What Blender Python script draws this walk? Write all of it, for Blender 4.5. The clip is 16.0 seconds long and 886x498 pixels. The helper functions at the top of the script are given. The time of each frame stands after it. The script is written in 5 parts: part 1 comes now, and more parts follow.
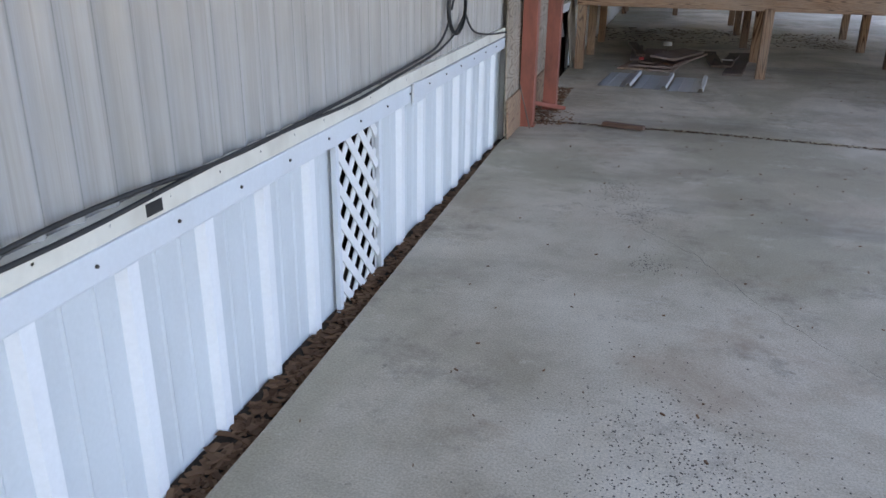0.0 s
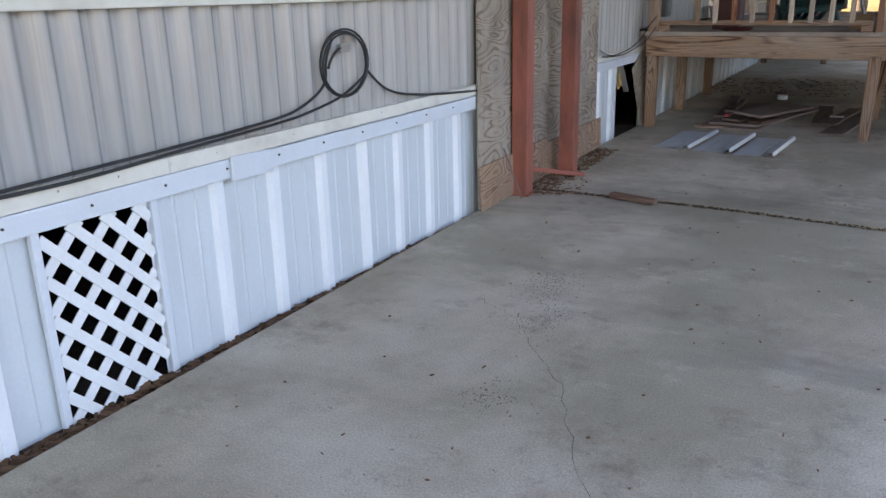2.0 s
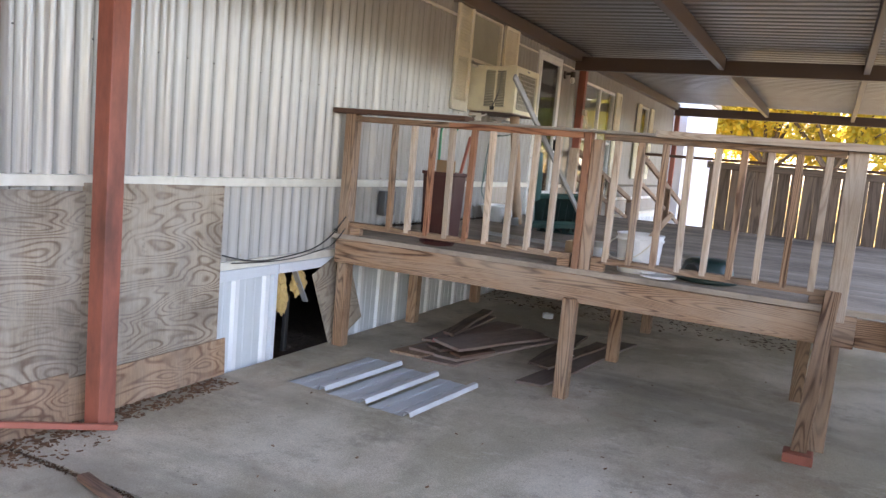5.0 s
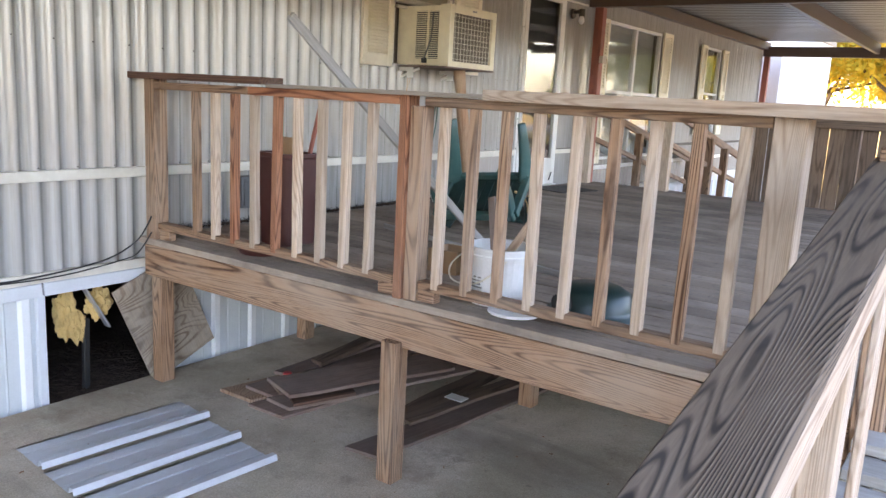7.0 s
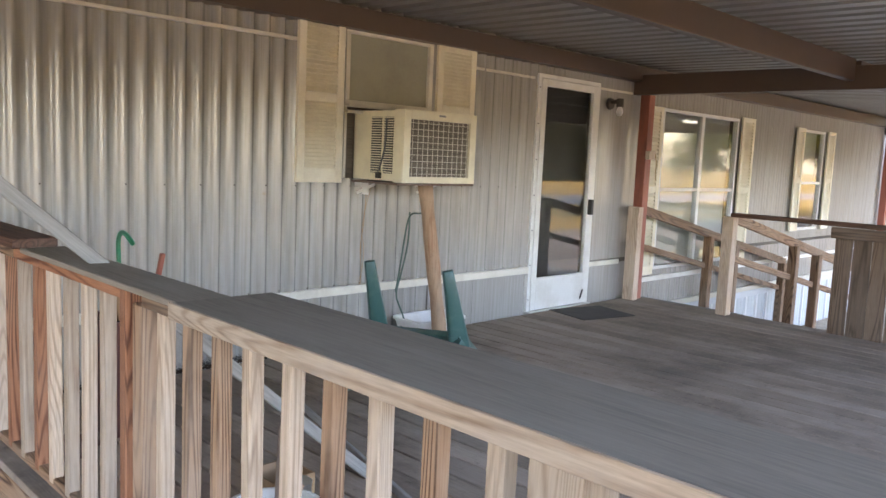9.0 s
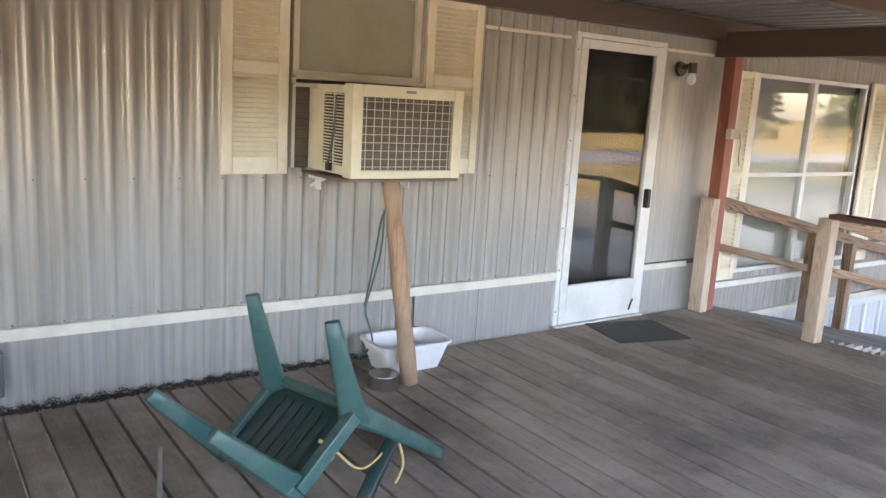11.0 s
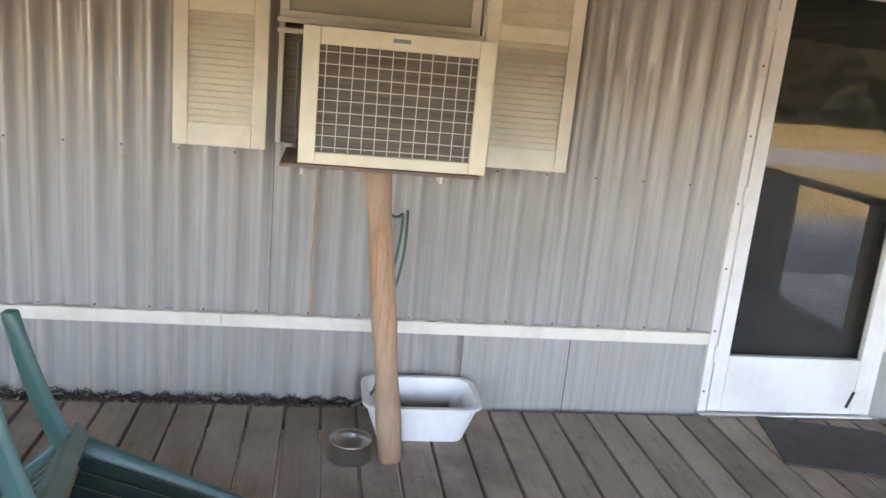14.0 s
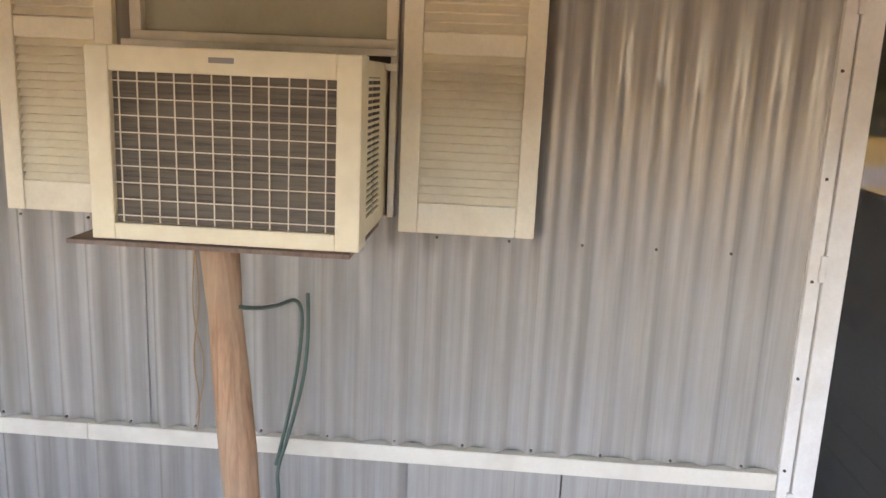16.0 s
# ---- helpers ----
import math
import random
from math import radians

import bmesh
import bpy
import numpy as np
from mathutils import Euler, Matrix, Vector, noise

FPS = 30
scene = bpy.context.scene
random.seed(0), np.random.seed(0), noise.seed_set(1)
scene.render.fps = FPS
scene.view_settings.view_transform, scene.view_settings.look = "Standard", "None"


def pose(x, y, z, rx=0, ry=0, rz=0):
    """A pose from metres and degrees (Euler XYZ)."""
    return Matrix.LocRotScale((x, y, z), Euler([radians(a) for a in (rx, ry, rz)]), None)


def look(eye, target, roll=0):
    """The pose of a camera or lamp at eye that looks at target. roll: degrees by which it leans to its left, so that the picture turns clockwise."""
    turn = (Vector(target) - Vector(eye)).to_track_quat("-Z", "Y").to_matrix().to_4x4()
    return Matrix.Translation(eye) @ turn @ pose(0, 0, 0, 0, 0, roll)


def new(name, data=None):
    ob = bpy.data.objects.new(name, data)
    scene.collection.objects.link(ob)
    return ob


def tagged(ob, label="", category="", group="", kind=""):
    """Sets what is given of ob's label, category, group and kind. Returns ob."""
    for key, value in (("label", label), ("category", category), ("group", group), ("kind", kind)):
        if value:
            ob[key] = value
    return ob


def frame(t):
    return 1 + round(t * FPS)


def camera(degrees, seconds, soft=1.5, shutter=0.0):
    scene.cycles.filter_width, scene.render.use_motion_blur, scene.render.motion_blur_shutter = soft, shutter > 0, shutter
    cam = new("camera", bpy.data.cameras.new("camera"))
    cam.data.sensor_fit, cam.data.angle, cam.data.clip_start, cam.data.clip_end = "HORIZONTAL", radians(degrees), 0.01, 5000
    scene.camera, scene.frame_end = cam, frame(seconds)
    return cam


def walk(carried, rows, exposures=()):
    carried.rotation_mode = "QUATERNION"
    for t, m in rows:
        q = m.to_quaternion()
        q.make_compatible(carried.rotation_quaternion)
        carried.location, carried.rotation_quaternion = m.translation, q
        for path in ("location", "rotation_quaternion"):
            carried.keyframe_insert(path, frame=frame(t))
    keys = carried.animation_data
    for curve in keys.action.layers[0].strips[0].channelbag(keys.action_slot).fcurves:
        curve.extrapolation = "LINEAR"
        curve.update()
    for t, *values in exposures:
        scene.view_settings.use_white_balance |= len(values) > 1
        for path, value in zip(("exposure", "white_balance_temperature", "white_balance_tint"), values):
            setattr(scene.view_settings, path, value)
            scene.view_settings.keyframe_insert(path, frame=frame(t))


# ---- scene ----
cam = camera(58.6, 16.0)
PATH = [
    (0, (1.11, 1.19, 1.28), (0.608, 2.983, 0.551), 0.7),
    (0.5, (1.325, 1.456, 1.257), (0.507, 3.125, 0.518), 0.0),
    (1, (1.568, 1.763, 1.246), (0.587, 3.347, 0.519), -1.7),
    (1.5, (1.87, 2.0, 1.271), (0.825, 3.556, 0.571), -2.6),
    (2, (2.143, 2.355, 1.251), (1.203, 4.01, 0.637), -1.3),
    (2.5, (2.386, 2.711, 1.381), (1.547, 4.472, 0.94), 0.6),
    (3, (2.629, 2.991, 1.572), (1.805, 4.792, 1.294), 2.7),
    (3.5, (2.78, 3.419, 1.608), (1.981, 5.244, 1.435), 4.5),
    (4, (2.963, 3.804, 1.575), (2.168, 5.634, 1.425), 5.2),
    (4.2, (3.034, 3.966, 1.556), (2.24, 5.794, 1.389), 5.4),
    (6.3, (3.956, 6.332, 1.662), (2.898, 7.993, 1.311), 3.7),
    (6.5, (3.971, 6.559, 1.738), (2.888, 8.199, 1.367), 3.5),
    (7, (4.113, 7.102, 1.778), (2.987, 8.711, 1.4), 3.1),
    (7.5, (4.124, 7.594, 1.891), (2.933, 9.161, 1.534), 2.7),
    (8, (4.019, 8.068, 2.039), (2.775, 9.607, 1.75), 2.5),
    (8.5, (4.189, 8.475, 2.134), (2.846, 9.936, 1.886), 2.4),
    (9, (4.22, 8.85, 2.195), (2.819, 10.258, 1.961), 2.6),
    (9.2, (4.156, 9.017, 2.203), (2.731, 10.401, 1.965), 2.9),
    (10.2, (4.13, 9.80, 2.33), (2.60, 11.05, 2.01), 3.2),
    (11.3, (3.886, 10.545, 2.459), (2.262, 11.639, 2.052), 3.6),
    (11.5, (3.866, 10.696, 2.468), (2.226, 11.756, 2.038), 3.7),
    (12, (3.847, 11.02, 2.516), (2.147, 11.966, 2.051), 3.9),
    (12.5, (3.682, 11.413, 2.435), (1.942, 12.266, 1.939), 4.5),
    (13, (3.553, 11.722, 2.45), (1.739, 12.397, 1.945), 4.9),
    (13.5, (3.497, 12.013, 2.464), (1.619, 12.505, 1.98), 5.2),
    (14, (3.27, 12.289, 2.418), (1.352, 12.599, 1.944), 5.4),
    (14.5, (3.038, 12.472, 2.423), (1.094, 12.579, 1.966), 4.6),
    (15, (2.837, 12.737, 2.456), (0.886, 12.666, 2.023), 3.4),
    (15.5, (2.621, 12.961, 2.454), (0.673, 12.811, 2.029), 2.5),
    (16, (2.341, 13.188, 2.431), (0.39, 13.058, 2.011), 2.5),
]
walk(cam, [(t, look(eye, target, roll)) for t, eye, target, roll in PATH], [(0.0, 2.7, 7300, 24), (1.5, 2.7, 7300, 24), (2.5, 2.88, 7500, 25), (3.5, 3.17, 7700, 27), (7.0, 3.82, 7500, 26), (9.0, 3.8, 7500, 25), (11.5, 4.22, 7500, 25), (13.0, 4.25, 7400, 25), (16.0, 4.1, 8100, 31)])

# ---- world and sun ----
world = bpy.data.worlds.new("world")
scene.world = world
world.use_nodes = True
wn = world.node_tree.nodes
sky = wn.new("ShaderNodeTexSky")
sky.sky_type = 'NISHITA'
sky.sun_disc = False
sky.sun_elevation = radians(30)
sky.sun_rotation = radians(-75)
sky.dust_density = 1.5
world.node_tree.links.new(sky.outputs["Color"], wn["Background"].inputs["Color"])
wn["Background"].inputs["Strength"].default_value = 0.15
sun_data = bpy.data.lights.new("sun", 'SUN')
sun_data.energy = 2.3
sun_data.angle = radians(0.5)
sun_data.color = (1.0, 0.88, 0.70)
sun_ob = new("sun", sun_data)
sun_ob.matrix_world = look((-20, 5, 12), (0, 0, 0))

# ---- materials ----


def nodes_of(name, rough=0.6, metal=0.0, spec=0.5):
    m = bpy.data.materials.new(name)
    m.use_nodes = True
    nt = m.node_tree
    b = nt.nodes["Principled BSDF"]
    b.inputs["Roughness"].default_value = rough
    b.inputs["Metallic"].default_value = metal
    b.inputs["Specular IOR Level"].default_value = spec
    return m, nt, b


def noise_at(nt, coord, scale, detail=4.0, rough=0.55, stretch=(1, 1, 1), distortion=0.0):
    mp = nt.nodes.new("ShaderNodeMapping")
    mp.inputs["Scale"].default_value = stretch
    nt.links.new(coord, mp.inputs["Vector"])
    n = nt.nodes.new("ShaderNodeTexNoise")
    n.inputs["Scale"].default_value = scale
    n.inputs["Detail"].default_value = detail
    n.inputs["Roughness"].default_value = rough
    n.inputs["Distortion"].default_value = distortion
    nt.links.new(mp.outputs["Vector"], n.inputs["Vector"])
    return n.outputs["Fac"]


def ramp(nt, fac, stops):
    r = nt.nodes.new("ShaderNodeValToRGB")
    els = r.color_ramp.elements
    while len(els) < len(stops):
        els.new(0.5)
    for e, (p, c) in zip(els, stops):
        e.position = p
        e.color = (c, c, c, 1) if isinstance(c, float) else (*c, 1)
    nt.links.new(fac, r.inputs["Fac"])
    return r.outputs["Color"]


def mix(nt, fac, a, b, how='MIX'):
    n = nt.nodes.new("ShaderNodeMix")
    n.data_type = 'RGBA'
    n.blend_type = how
    for sock, v in ((n.inputs["Factor"], fac), (n.inputs["A"], a), (n.inputs["B"], b)):
        if isinstance(v, (int, float)):
            sock.default_value = v
        elif isinstance(v, tuple):
            sock.default_value = (*v, 1)
        else:
            nt.links.new(v, sock)
    return n.outputs["Result"]


def bump(nt, b, height, strength=0.3, distance=0.01):
    n = nt.nodes.new("ShaderNodeBump")
    n.inputs["Strength"].default_value = strength
    n.inputs["Distance"].default_value = distance
    nt.links.new(height, n.inputs["Height"])
    nt.links.new(n.outputs["Normal"], b.inputs["Normal"])


def coords(nt, spread=0.0):
    c = nt.nodes.new("ShaderNodeTexCoord").outputs["Object"]
    if not spread:
        return c, None
    info = nt.nodes.new("ShaderNodeObjectInfo").outputs["Random"]
    mul = nt.nodes.new("ShaderNodeVectorMath")
    mul.operation = 'MULTIPLY'
    mul.inputs[1].default_value = (0.16, -0.12, spread)
    nt.links.new(info, mul.inputs[0])
    add = nt.nodes.new("ShaderNodeVectorMath")
    add.operation = 'ADD'
    nt.links.new(c, add.inputs[0])
    nt.links.new(mul.outputs[0], add.inputs[1])
    return add.outputs[0], info


def paint(name, color, rough=0.5, dirt=(0.35, 0.30, 0.24), amount=0.25, scale=6.0, metal=0.0, grain=80.0, bumps=0.05, streak=(1, 1, 1)):
    m, nt, b = nodes_of(name, rough, metal)
    c, _ = coords(nt)
    big = ramp(nt, noise_at(nt, c, scale, 6, 0.65, streak), [(0.45, 0.0), (0.75, float(amount))])
    fine = ramp(nt, noise_at(nt, c, grain, 3), [(0.3, 0.95), (0.7, 1.0)])
    col = mix(nt, big, color, dirt)
    col = mix(nt, 1.0, col, fine, 'MULTIPLY')
    nt.links.new(col, b.inputs["Base Color"])
    bump(nt, b, noise_at(nt, c, grain * 0.6, 3), bumps, 0.005)
    return m


def wood(name, light, dark, grey, rough=0.75, greyness=0.35, rings=9.0, contrast=1.0, distort=70.0, along=(1, 1, 0.07), stains=0.0):
    """Weathered lumber, grain along local z; stains spread over neighbouring boards."""
    m, nt, b = nodes_of(name, rough, 0, 0.3)
    c, rnd = coords(nt, 37.0)
    field = noise_at(nt, c, rings, 1.0, 0.4, along, 0.3)
    mul = nt.nodes.new("ShaderNodeMath")
    mul.operation = 'MULTIPLY'
    mul.inputs[1].default_value = distort
    nt.links.new(field, mul.inputs[0])
    sn = nt.nodes.new("ShaderNodeMath")
    sn.operation = 'SINE'
    nt.links.new(mul.outputs[0], sn.inputs[0])
    mr = nt.nodes.new("ShaderNodeMapRange")
    mr.inputs["From Min"].default_value = -1.0
    nt.links.new(sn.outputs[0], mr.inputs["Value"])
    grain = mr.outputs["Result"]
    ringf = ramp(nt, grain, [(0.42, 0.0), (0.80, float(contrast) * 0.5), (0.98, float(contrast))])
    faded = ramp(nt, noise_at(nt, c, 5.0, 4, 0.6, (1, 1, 0.5)), [(0.32, 0.2), (0.54, 1.0)])
    ringf = mix(nt, 1.0, ringf, faded, 'MULTIPLY')
    fibre = noise_at(nt, c, 30, 4, 0.7, (6, 6, 0.25))
    col = mix(nt, ringf, light, dark)
    fr = ramp(nt, fibre, [(0.35, 0.72), (0.62, 1.0)])
    col = mix(nt, 1.0, col, fr, 'MULTIPLY')
    wear = ramp(nt, noise_at(nt, c, 2.2, 5, 0.65, (2, 2, 0.7)), [(0.40, 0.0), (0.68, float(greyness))])
    col = mix(nt, wear, col, grey)
    if stains:
        place = nt.nodes.new("ShaderNodeNewGeometry").outputs["Position"]
        blot = ramp(nt, noise_at(nt, place, 1.3, 7, 0.68), [(0.47, 0.0), (0.66, float(stains))])
        col = mix(nt, blot, col, (0.085, 0.068, 0.056))
        spots = ramp(nt, noise_at(nt, place, 14, 4, 0.7), [(0.60, 0.0), (0.72, float(stains) * 0.8)])
        col = mix(nt, spots, col, (0.10, 0.08, 0.065))
    hs = nt.nodes.new("ShaderNodeHueSaturation")
    rv = nt.nodes.new("ShaderNodeMapRange")
    rv.inputs["To Min"].default_value = 0.78
    rv.inputs["To Max"].default_value = 1.15
    nt.links.new(rnd, rv.inputs["Value"])
    nt.links.new(rv.outputs["Result"], hs.inputs["Value"])
    nt.links.new(col, hs.inputs["Color"])
    nt.links.new(hs.outputs["Color"], b.inputs["Base Color"])
    bump(nt, b, mix(nt, 0.5, fibre, grain), 0.35, 0.004)
    return m


M = {}
M["lumber"] = wood("lumber", (0.375, 0.22, 0.132), (0.085, 0.037, 0.019), (0.41, 0.315, 0.24), contrast=1.0, greyness=0.55, rings=7, distort=190.0)
M["pale_lumber"] = wood("pale_lumber", (0.58, 0.43, 0.31), (0.24, 0.125, 0.07), (0.60, 0.51, 0.42), contrast=0.6, greyness=0.65, rings=7, distort=210.0)
M["red_lumber"] = wood("red_lumber", (0.40, 0.17, 0.09), (0.13, 0.042, 0.022), (0.36, 0.25, 0.18), greyness=0.3, rings=7, distort=210.0)
M["dark_lumber"] = wood("dark_lumber", (0.22, 0.158, 0.11), (0.028, 0.021, 0.017), (0.22, 0.18, 0.145), greyness=0.35, rings=5, distort=330.0, along=(1, 1, 0.10))
M["brown_board"] = wood("brown_board", (0.17, 0.085, 0.055), (0.09, 0.045, 0.03), (0.2, 0.15, 0.12))
M["deck_wood"] = wood("deck_wood", (0.37, 0.29, 0.225), (0.25, 0.19, 0.145), (0.42, 0.345, 0.285), contrast=0.3, rings=5, greyness=0.6, stains=0.6)
M["ramp_wood"] = wood("ramp_wood", (0.36, 0.34, 0.31), (0.24, 0.22, 0.20), (0.42, 0.41, 0.40), contrast=0.4, rings=5, greyness=0.6)
M["cap_wood"] = wood("cap_wood", (0.28, 0.235, 0.19), (0.19, 0.155, 0.12), (0.32, 0.28, 0.235), contrast=0.35, rings=6, greyness=0.6)
M["fence_wood"] = wood("fence_wood", (0.20, 0.135, 0.095), (0.10, 0.065, 0.045), (0.22, 0.18, 0.15))
M["scrap_wood"] = wood("scrap_wood", (0.25, 0.17, 0.135), (0.15, 0.095, 0.07), (0.27, 0.225, 0.20), greyness=0.6, contrast=0.4, stains=0.35)
M["plywood"] = wood("plywood", (0.42, 0.335, 0.25), (0.15, 0.085, 0.052), (0.40, 0.355, 0.305), rings=4.0, greyness=0.6, contrast=0.8, distort=100.0, along=(1, 0.4, 1.6), stains=0.6)
M["ply_orange"] = wood("ply_orange", (0.38, 0.235, 0.145), (0.16, 0.07, 0.038), (0.34, 0.26, 0.2), rings=4, greyness=0.4, contrast=0.9, distort=110.0, along=(1, 0.45, 1.6), stains=0.45)
M["log"] = wood("log", (0.47, 0.27, 0.165), (0.26, 0.125, 0.07), (0.42, 0.32, 0.22), rings=14, contrast=0.5, distort=60.0, greyness=0.7, stains=0.3)
M["grey_board"] = wood("grey_board", (0.34, 0.32, 0.29), (0.24, 0.22, 0.2), (0.38, 0.36, 0.34), contrast=0.4)
M["siding"] = None  # set below
M["skirt"] = paint("skirt", (0.66, 0.69, 0.71), 0.4, (0.5, 0.48, 0.44), 0.25, 3.0, streak=(1, 2, 0.5))
# one white sheet in two tones: side light on the ribs put into colour
M["skirt_flat_shaded"] = paint("skirt_flat_shaded", (0.61, 0.64, 0.645), 0.4, (0.42, 0.42, 0.40), 0.3, 3.0, streak=(1, 2, 0.5))
M["skirt_rib_lit"] = paint("skirt_rib_lit", (0.80, 0.81, 0.81), 0.35, (0.6, 0.58, 0.54), 0.2, 3.0)
M["white_trim"] = paint("white_trim", (0.80, 0.79, 0.75), 0.4, (0.42, 0.36, 0.28), 0.35, 4.0)
M["cream_trim"] = paint("cream_trim", (0.74, 0.70, 0.60), 0.45, (0.38, 0.31, 0.23), 0.45, 5.0)
M["cream"] = paint("cream", (0.84, 0.77, 0.57), 0.42, (0.40, 0.31, 0.2), 0.35, 5.0)
M["shutter_paint"] = paint("shutter_paint", (0.85, 0.78, 0.61), 0.45, (0.44, 0.35, 0.24), 0.3, 6.0)
M["red_steel"] = paint("red_steel", (0.36, 0.105, 0.068), 0.5, (0.11, 0.045, 0.033), 0.85, 6.0, grain=40, streak=(1, 1, 0.3))
M["beam_brown"] = paint("beam_brown", (0.095, 0.06, 0.044), 0.45, (0.07, 0.05, 0.04), 0.5, 2.0)
M["roof_sheet"] = paint("roof_sheet", (0.29, 0.272, 0.25), 0.4, (0.16, 0.135, 0.11), 0.5, 1.0, streak=(0.3, 3, 1))
M["sheet_metal"] = paint("sheet_metal", (0.52, 0.54, 0.56), 0.35, (0.36, 0.35, 0.34), 0.4, 6.0)
M["steel"] = paint("steel", (0.55, 0.54, 0.52), 0.3, (0.3, 0.28, 0.26), 0.35, 10, metal=1.0)
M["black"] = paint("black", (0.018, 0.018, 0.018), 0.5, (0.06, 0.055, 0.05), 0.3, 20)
M["bronze"] = paint("bronze", (0.05, 0.04, 0.03), 0.45, (0.1, 0.08, 0.06), 0.3, 20)
M["coil_fins"] = paint("coil_fins", (0.17, 0.14, 0.11), 0.6, (0.035, 0.027, 0.02), 0.8, 9, streak=(1, 0.5, 14))
M["wire"] = paint("wire", (0.78, 0.72, 0.58), 0.4, (0.4, 0.3, 0.2), 0.35, 30)
M["white_plastic"] = paint("white_plastic", (0.80, 0.80, 0.78), 0.35, (0.5, 0.45, 0.38), 0.25, 9)
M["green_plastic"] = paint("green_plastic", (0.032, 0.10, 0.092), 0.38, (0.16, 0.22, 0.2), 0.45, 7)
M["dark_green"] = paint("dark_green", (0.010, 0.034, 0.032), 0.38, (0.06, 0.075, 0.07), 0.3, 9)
M["green_hose"] = paint("green_hose", (0.03, 0.25, 0.13), 0.4)
M["cord_green"] = paint("cord_green", (0.07, 0.12, 0.10), 0.6)
M["maroon"] = paint("maroon", (0.075, 0.018, 0.014), 0.5, (0.10, 0.045, 0.035), 0.35, 9)
M["red_plastic"] = paint("red_plastic", (0.45, 0.03, 0.03), 0.4)
M["rope"] = paint("rope", (0.52, 0.36, 0.16), 0.8)
M["mat"] = paint("mat", (0.062, 0.055, 0.05), 0.9, (0.11, 0.095, 0.08), 0.6, 12, grain=300, bumps=0.6)
M["grey_box"] = paint("grey_box", (0.10, 0.105, 0.11), 0.5, (0.15, 0.14, 0.13), 0.4, 10)
M["curtain"] = paint("curtain", (0.62, 0.60, 0.54), 0.8, (0.45, 0.42, 0.36), 0.3, 5)
M["frosted"] = paint("frosted", (0.36, 0.355, 0.28), 0.3, (0.22, 0.2, 0.15), 0.5, 3)
# dark colour that stands for the unlit room behind the openings
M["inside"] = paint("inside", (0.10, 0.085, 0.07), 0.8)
M["cardboard"] = paint("cardboard", (0.36, 0.22, 0.12), 0.85)
M["blue_print"] = paint("blue_print", (0.10, 0.22, 0.50), 0.5)
M["grey_print"] = paint("grey_print", (0.28, 0.27, 0.26), 0.5)
M["insulation"] = paint("insulation", (0.66, 0.44, 0.17), 0.95, (0.4, 0.25, 0.1), 0.7, 12, grain=60, bumps=0.8)
M["duct"] = paint("duct", (0.5, 0.52, 0.54), 0.35, metal=0.7)
M["far_white"] = paint("far_white", (0.72, 0.74, 0.77), 0.5, (0.5, 0.5, 0.5), 0.2, 1.0)
M["bark"] = paint("bark", (0.10, 0.075, 0.055), 0.9, (0.04, 0.03, 0.022), 0.7, 4, grain=20, bumps=0.8)
M["asphalt"] = paint("asphalt", (0.20, 0.19, 0.18), 0.9, (0.3, 0.28, 0.25), 0.5, 0.5)


def leaf_mat(name, a, b_):
    m, nt, b = nodes_of(name, 0.7, 0, 0.2)
    r = nt.nodes.new("ShaderNodeNewGeometry").outputs["Random Per Island"]
    nt.links.new(ramp(nt, r, [(0.0, a), (1.0, b_)]), b.inputs["Base Color"])
    tr = nt.nodes.new("ShaderNodeBsdfTranslucent")
    nt.links.new(ramp(nt, r, [(0.0, a), (1.0, b_)]), tr.inputs["Color"])
    ms = nt.nodes.new("ShaderNodeMixShader")
    ms.inputs[0].default_value = 0.4
    nt.links.new(b.outputs[0], ms.inputs[1])
    nt.links.new(tr.outputs[0], ms.inputs[2])
    nt.links.new(ms.outputs[0], nt.nodes["Material Output"].inputs["Surface"])
    return m


M["leaf_yellow"] = leaf_mat("leaf_yellow", (0.60, 0.42, 0.05), (0.38, 0.36, 0.06))
M["leaf_green"] = leaf_mat("leaf_green", (0.10, 0.13, 0.03), (0.26, 0.24, 0.05))
# near-black leaves: the shaded side of the far trees put into colour
M["leaf_wood_shaded"] = leaf_mat("leaf_wood_shaded", (0.012, 0.014, 0.006), (0.03, 0.028, 0.012))
M["litter_dark"] = leaf_mat("litter_dark", (0.07, 0.04, 0.026), (0.15, 0.085, 0.05))
M["litter"] = leaf_mat("litter", (0.16, 0.085, 0.05), (0.30, 0.17, 0.10))


def glass_mat(name, tint):
    m, nt, b = nodes_of(name, 0.02)
    b.inputs["Transmission Weight"].default_value = 1.0
    b.inputs["Base Color"].default_value = (*tint, 1)
    b.inputs["IOR"].default_value = 1.5
    return m


M["glass"] = glass_mat("glass", (0.85, 0.88, 0.86))


